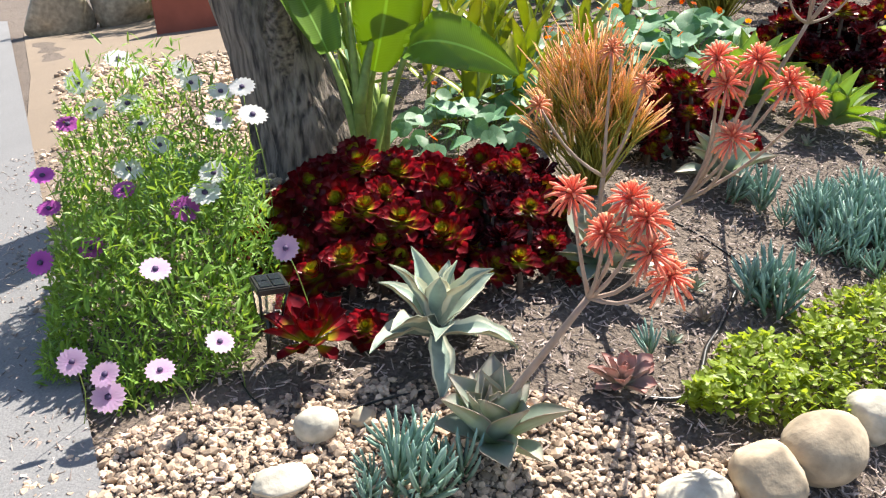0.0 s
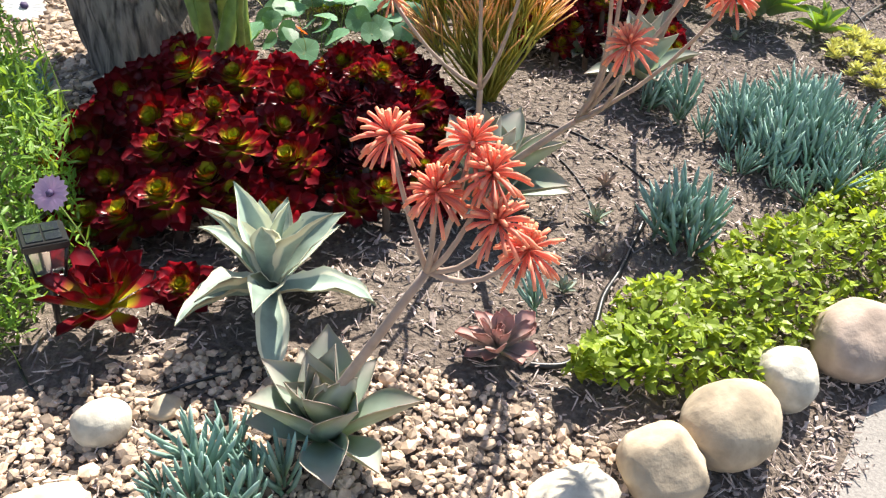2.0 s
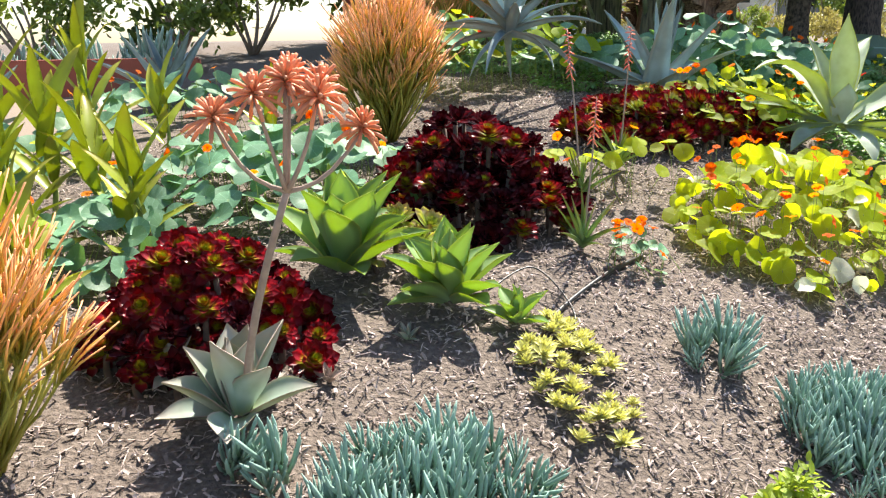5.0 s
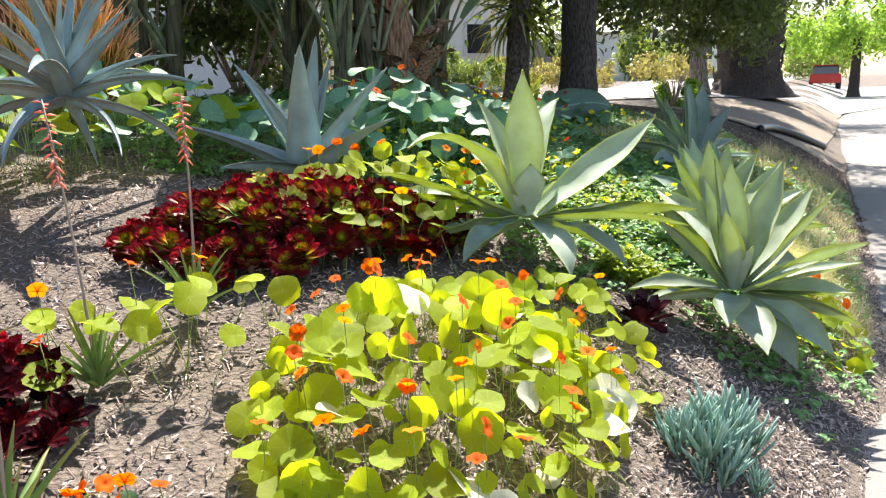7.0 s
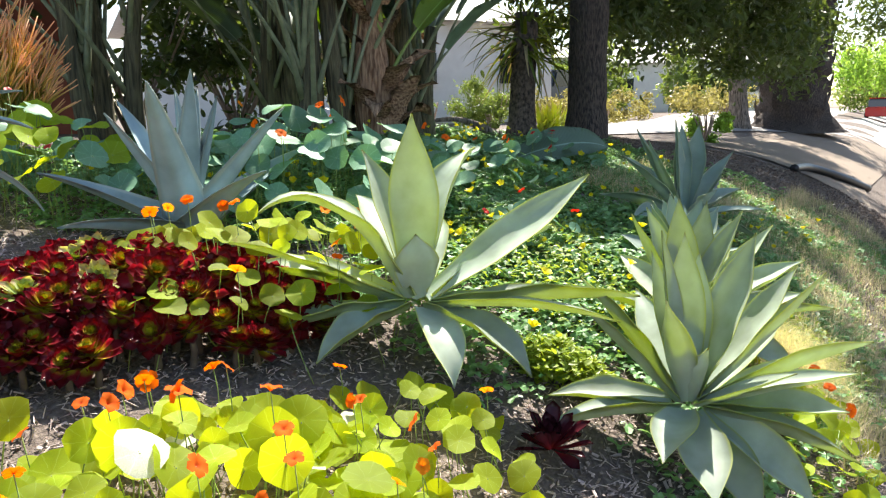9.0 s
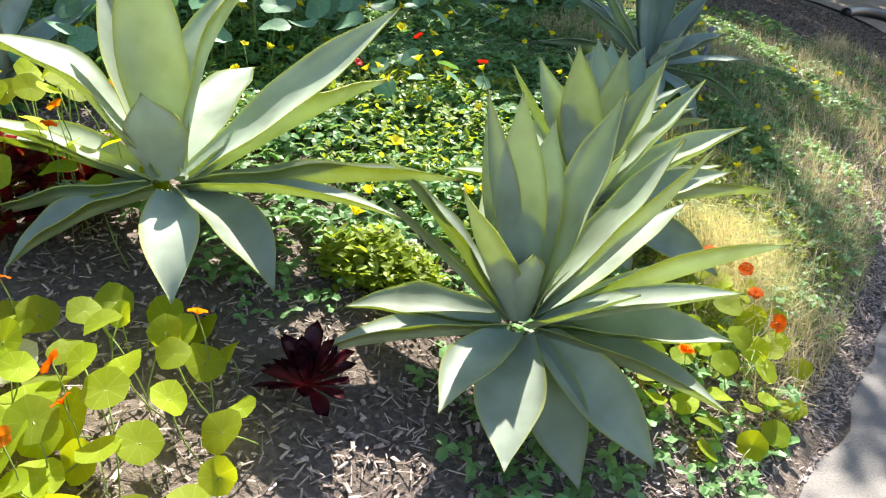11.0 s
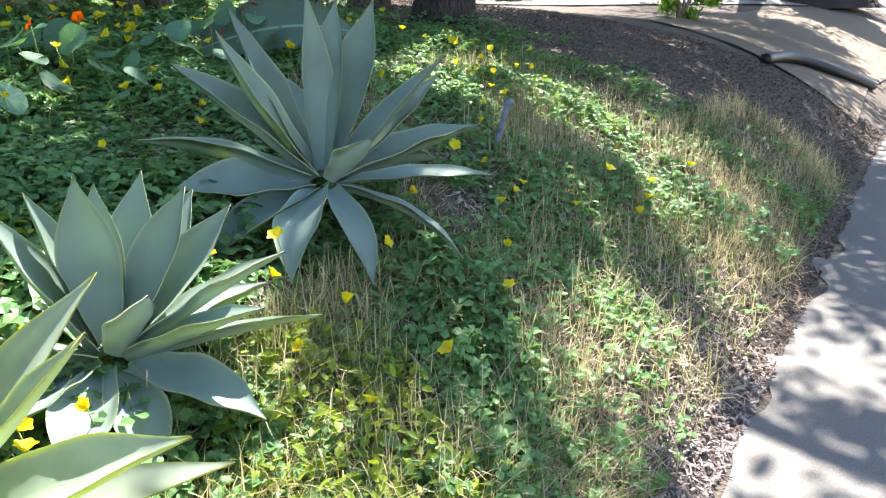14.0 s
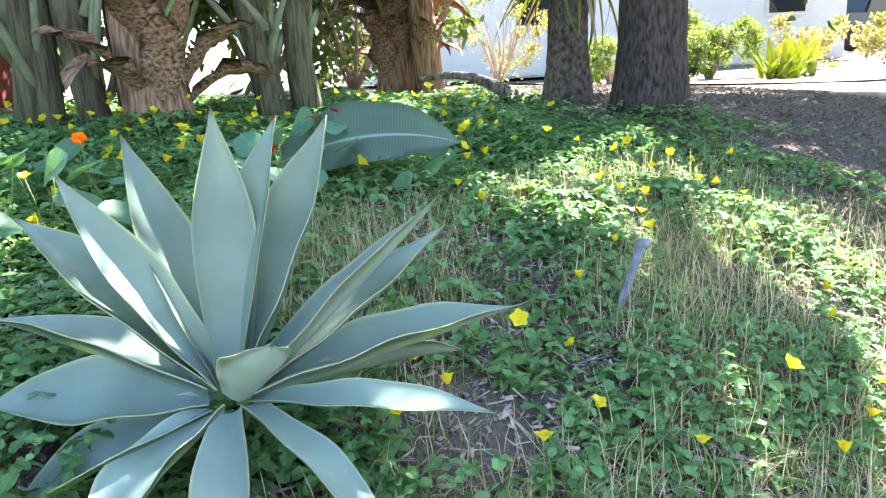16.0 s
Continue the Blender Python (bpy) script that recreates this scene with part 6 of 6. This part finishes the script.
def house(x, y, rz, w, d, h, label):
    root = thing("house", on_ground(x, y), label, "house")
    root.rotation_euler = (0, 0, rz)
    block("wall", (w, d, h), (0, 0, h / 2), HOUSEWHITE, root, 0.05)
    g = Geo()
    o = 0.5
    g.add([(-w / 2 - o, -d / 2 - o, h), (w / 2 + o, -d / 2 - o, h), (w / 2 + o, d / 2 + o, h), (-w / 2 - o, d / 2 + o, h), (-w / 2 + 1.2, 0, h + 1.6), (w / 2 - 1.2, 0, h + 1.6)],
          [(0, 1, 5, 4), (1, 2, 5), (2, 3, 4, 5), (3, 0, 4), (3, 2, 1, 0)])
    put("roof", g.mesh("roof", ROOFGREY, False), root)
    for i in range(4):
        win = block("window", (1.1, 0.10, 1.1), (-w / 2 + w * (i + 0.5) / 4, -d / 2 - 0.03, h * 0.55), HOUSEWHITE, root, 0.01)
        block("pane", (0.94, 0.04, 0.94), (0, -0.05, 0), GLASS, win, 0.005)
    return root


house(41, 46, radians(-35), 16, 9, 3.2, "low white stucco house with a pale roof")
house(24, 46, radians(-15), 14, 9, 3.2, "white stucco house across the road")
house(12, 29, radians(0), 13, 8, 3.2, "pale stucco house behind shrubs")
house(62, 62, radians(-40), 14, 9, 3.4, "distant white house down the road")


def shrub(name, x, y, blobs, count, mat, size, label, cat, seed, stem=True):
    root = thing(name, on_ground(x, y), label, cat)
    z0 = root.location.z
    foliage(root, [(x + a, y + b, z0 + c, r) for a, b, c, r in blobs], count, mat, size, seed, "foliage")
    if stem:
        g = Geo()
        r2 = random.Random(seed)
        for i in range(9):
            a = i * 0.7
            tube(g, bow((0, 0, -0.05), (math.cos(a) * blobs[0][3] * 0.6, math.sin(a) * blobs[0][3] * 0.6, blobs[0][2] + 0.2), (0.05, 0, 0), 4), [0.03, 0.025, 0.02, 0.015, 0.01], 5)
        put("branch_frame", g.mesh("branch_frame", STALK), root)
    return root


shrub("hedge", 17.2, 20.6, [(i * 0.9 - 2.7, i * 0.5 - 1.4, 0.45, 0.62) for i in range(7)], 5200, HEDGE, 0.10, "long clipped hedge with yellow and rust tips", "hedge", 801)
shrub("hedge", 26.0, 24.5, [(i * 1.1 - 3.3, i * 0.6 - 1.4, 0.55, 0.75) for i in range(7)], 4200, HEDGE, 0.14, "clipped golden hedge along the drive", "hedge", 802)
shrub("shrub", 12.4, 18.4, [(-.5, 0, .65, .62), (.4, 0, .65, .62), (0, 0.3, .75, .6), (-.1, -.2, .35, .5)], 9000, SHRUB, 0.07, "boxy clipped green shrub beside the road", "shrub", 803)
shrub("shrub", 10.6, 18.2, [(0, 0, .5, .5)], 1500, SHRUB, 0.08, "small green shrub by the house", "shrub", 804)
shrub("bare_shrub", 8.6, 17.6, [(0, 0, .85, .7), (.6, 0, .8, .5)], 1700, HEDGE, 0.06, "sparse reddish twiggy shrub across the road", "shrub", 805)
shrub("shrub", 14.0, 13.4, [(0, 0, .3, .32), (.5, .2, .35, .3)], 1500, LIMETREE, 0.09, "bright yellow-green shrub on the verge", "shrub", 806)
for i, (x, y) in enumerate(((13.2, 17.3), (13.7, 17.9))):
    blades_plant("strelitzia", x, y, GINGER, "spiky bird of paradise beside the clipped shrub", "leafy plant", 34, 0.7, 0.11, (35, 88), 0.3, 810 + i, spread=0.3, group="spiky plants")

far = trunk("palm", 20.9, 17.2, 0.80, 0.72, 5.0, BARK_DARK, "very thick shaggy palm trunk on the verge", "palm tree", (0, 0), 5, 0.2, rows=50)
far2 = trunk("shade_tree", 19.0, 17.2, 0.22, 0.16, 5.5, BARK_GREY, "slim leaning tree trunk beside a thick palm", "tree", (-0.12, 0.0), 6, 0.1)
foliage(far2, [(18.0, 17.2, 5.2, 2.0), (20.5, 17.5, 4.8, 2.0), (23, 18, 4.6, 2.2), (16.5, 15.8, 4.9, 1.7), (24.5, 16.5, 4.4, 1.6)], 11000, TREELEAF, 0.16, 820)
for i in range(60):
    yaw = i * 2.4
    put("leaf_base", blade(Geo(), 0.55, 0.22, prof_dagger, -0.6, 0.5, 0.05, 5, 2).mesh("leaf_base", BARK_DARK), far, aim(V((math.cos(yaw) * 0.8, math.sin(yaw) * 0.8, 0.3 + i * 0.075)), yaw, radians(60)))
lt = trunk("street_tree", 46, 30, 0.3, 0.2, 4, BARK_DARK, "leafy bright green street tree", "tree", (0, 0), 7)
foliage(lt, [(46, 30, 4.2, 2.4), (48.5, 30, 3.6, 1.9), (44, 31.5, 3.6, 1.8)], 6000, LIMETREE, 0.28, 821)
for i, (x, y, r) in enumerate(((60, 42, 3.0), (72, 50, 3.6), (30, 38, 2.2), (36, 36, 2.0), (50, 58, 3.2), (18, 40, 2.6))):
    t = trunk("street_tree", x, y, 0.25, 0.15, 3, BARK_DARK, "dark green tree along the road", "tree", (0, 0), 9 + i)
    foliage(t, [(x, y, 3.2 + r * .3, r), (x + r * .7, y + .5, 2.6, r * .7), (x - r * .6, y, 2.4, r * .7)], 3500, SHRUB, 0.30, 830 + i)

for i, (x, y, r) in enumerate(((4.2, 12.6, 1.3), (5.6, 13.4, 1.3), (3.0, 12.2, 1.2), (0.2, 12.6, 1.2), (6.5, 14.4, 1.3), (6.9, 15.4, 1.3))):
    shrub("shrub", x, y, [(0, 0, 1.2, r), (.3, 0, 2.4, r), (-.4, .2, 3.3, r * .9)], 3600, TREELEAF, 0.16, "dense dark green shrub closing off the garden", "shrub", 850 + i)
for i, (x, y) in enumerate(((-1.3, 11.3), (-2.9, 11.5), (1.2, 11.6), (-4.4, 12.2))):
    shrub("shrub", x, y, [(0, 0, .7, .9), (.5, .2, 1.3, .8), (-.5, 0, 1.2, .8)], 3000, SHRUB, 0.11, "green leafy shrub behind the planter wall", "shrub", 870 + i)
for i in range(6):
    senecio_mat(-2.6 + i * 0.55, 9.9, 0.3, 0.15, "chalksticks growing above the planter wall", 860 + i, step=0.12, size=3.0)

# palm with a skirt of blades beside the shade tree
pm = trunk("palm", 8.4, 10.65, 0.14, 0.13, 1.5, BARK_BROWN, "small palm with drooping dry fronds on the bank", "palm tree", (0.05, 0), 15, 0.12)
r2 = random.Random(15)
fr = [blade(Geo(), 0.75, 0.05, prof_dagger, b, 0.5, 0.002, 10, 2).mesh("frond", mt) for b, mt in ((0.5, GINGER), (0.9, GINGER), (0.3, DRY), (1.2, SHRUB))]
for i in range(70):
    yaw = r2.uniform(0, 6.3)
    pt = radians(r2.uniform(-75, 50))
    put("frond", r2.choice(fr), pm, aim(V((0.06, 0, r2.uniform(0.95, 1.45))) + V((math.cos(yaw), math.sin(yaw), 0)) * 0.12, yaw, pt, r2.uniform(-.5, .5)))
# bent dead root beside it
tagged(put("dead_branch", tube(Geo(), bow(on_ground(8.1, 10.6, -0.02), on_ground(7.3, 10.9, 0.16), (0, 0, 0.12), 8), [0.09, 0.06, 0.05, 0.04, 0.035, 0.03, 0.03, 0.025, 0.02], 8).mesh("dead_branch", BARK_GREY)), "grey dead branch curling over the mulch", "branch")


def wheel(parent, x, y, r=0.36):
    g = Geo()
    prof = [(0.62, -0.11), (0.95, -0.12), (1.0, -0.07), (1.0, 0.07), (0.95, 0.12), (0.62, 0.11)]
    n = 24
    vs = [(p * r * math.cos(2 * math.pi * j / n), q, p * r * math.sin(2 * math.pi * j / n)) for p, q in prof for j in range(n)]
    g.add(vs, [(i * n + j, i * n + (j + 1) % n, (i + 1) * n + (j + 1) % n, (i + 1) * n + j) for i in range(5) for j in range(n)])
    w = put("wheel", g.mesh("wheel", RUBBER), parent, Matrix.Translation((x, y, r)))
    g = Geo()
    tube(g, [(0, -0.09, 0), (0, 0.09, 0)], r * 0.62, 16)
    put("rim", g.mesh("rim", CHROME, False), w)


def vehicle(name, x, y, rz, mat, label, outline, cabin, width, wheels, seed):
    """Body drawn as a side outline, swept across its width, with a narrower glazed cabin."""
    root = thing(name, on_ground(x, y, 0.03), label, "vehicle")
    root.rotation_euler = (0, 0, rz)
    for nm, pts, wd, mt in (("body", outline, width, mat), ("cabin", cabin, width * 0.86, GLASS)):
        bm = bmesh.new()
        a = [bm.verts.new((px, -wd / 2, pz)) for px, pz in pts]
        f = bm.faces.new(a)
        ext = bmesh.ops.extrude_face_region(bm, geom=[f])
        bmesh.ops.translate(bm, verts=[e for e in ext["geom"] if isinstance(e, bmesh.types.BMVert)], vec=(0, wd, 0))
        bmesh.ops.recalc_face_normals(bm, faces=bm.faces[:])
        bmesh.ops.bevel(bm, geom=bm.edges[:], offset=0.06, segments=2, affect="EDGES")
        me = bpy.data.meshes.new(nm)
        bm.to_mesh(me)
        bm.free()
        me.materials.append(mt)
        put(nm, me, root)
    for wx in wheels:
        for wy in (-1, 1):
            wheel(root, wx, wy * (width / 2 - 0.08))
    block("bumper", (0.14, width * 0.95, 0.2), (outline[0][0] + 0.02, 0, 0.5), CHROME, root, 0.03)
    block("roof", (abs(cabin[2][0] - cabin[1][0]) + 0.1, width * 0.84, 0.06), ((cabin[1][0] + cabin[2][0]) / 2, 0, cabin[1][1] + 0.02), mat, root, 0.02)
    for wy in (-1, 1):
        block("headlight", (0.06, 0.3, 0.16), (outline[0][0] - 0.01, wy * width * 0.36, 0.78), CHROME, root, 0.02)


SIDE = ((-2.2, 0.35), (-2.2, 0.85), (-1.2, 0.98), (2.1, 0.98), (2.15, 0.4))
vehicle("car", 50.0, 34.6, radians(215), CARRED, "red car coming down the road", SIDE, ((-1.3, 0.95), (-0.6, 1.5), (1.1, 1.5), (1.8, 0.95)), 1.8, (-1.4, 1.4), 1)
TRUCK = ((-2.7, 0.55), (-2.7, 1.10), (-1.3, 1.20), (2.7, 1.20), (2.75, 0.6))
vehicle("pickup_truck", 22.6, 31.0, radians(200), CARBLUE, "dark pickup truck parked across the road", TRUCK, ((-1.4, 1.15), (-0.7, 1.85), (0.9, 1.85), (1.2, 1.15)), 1.95, (-1.75, 1.75), 2)
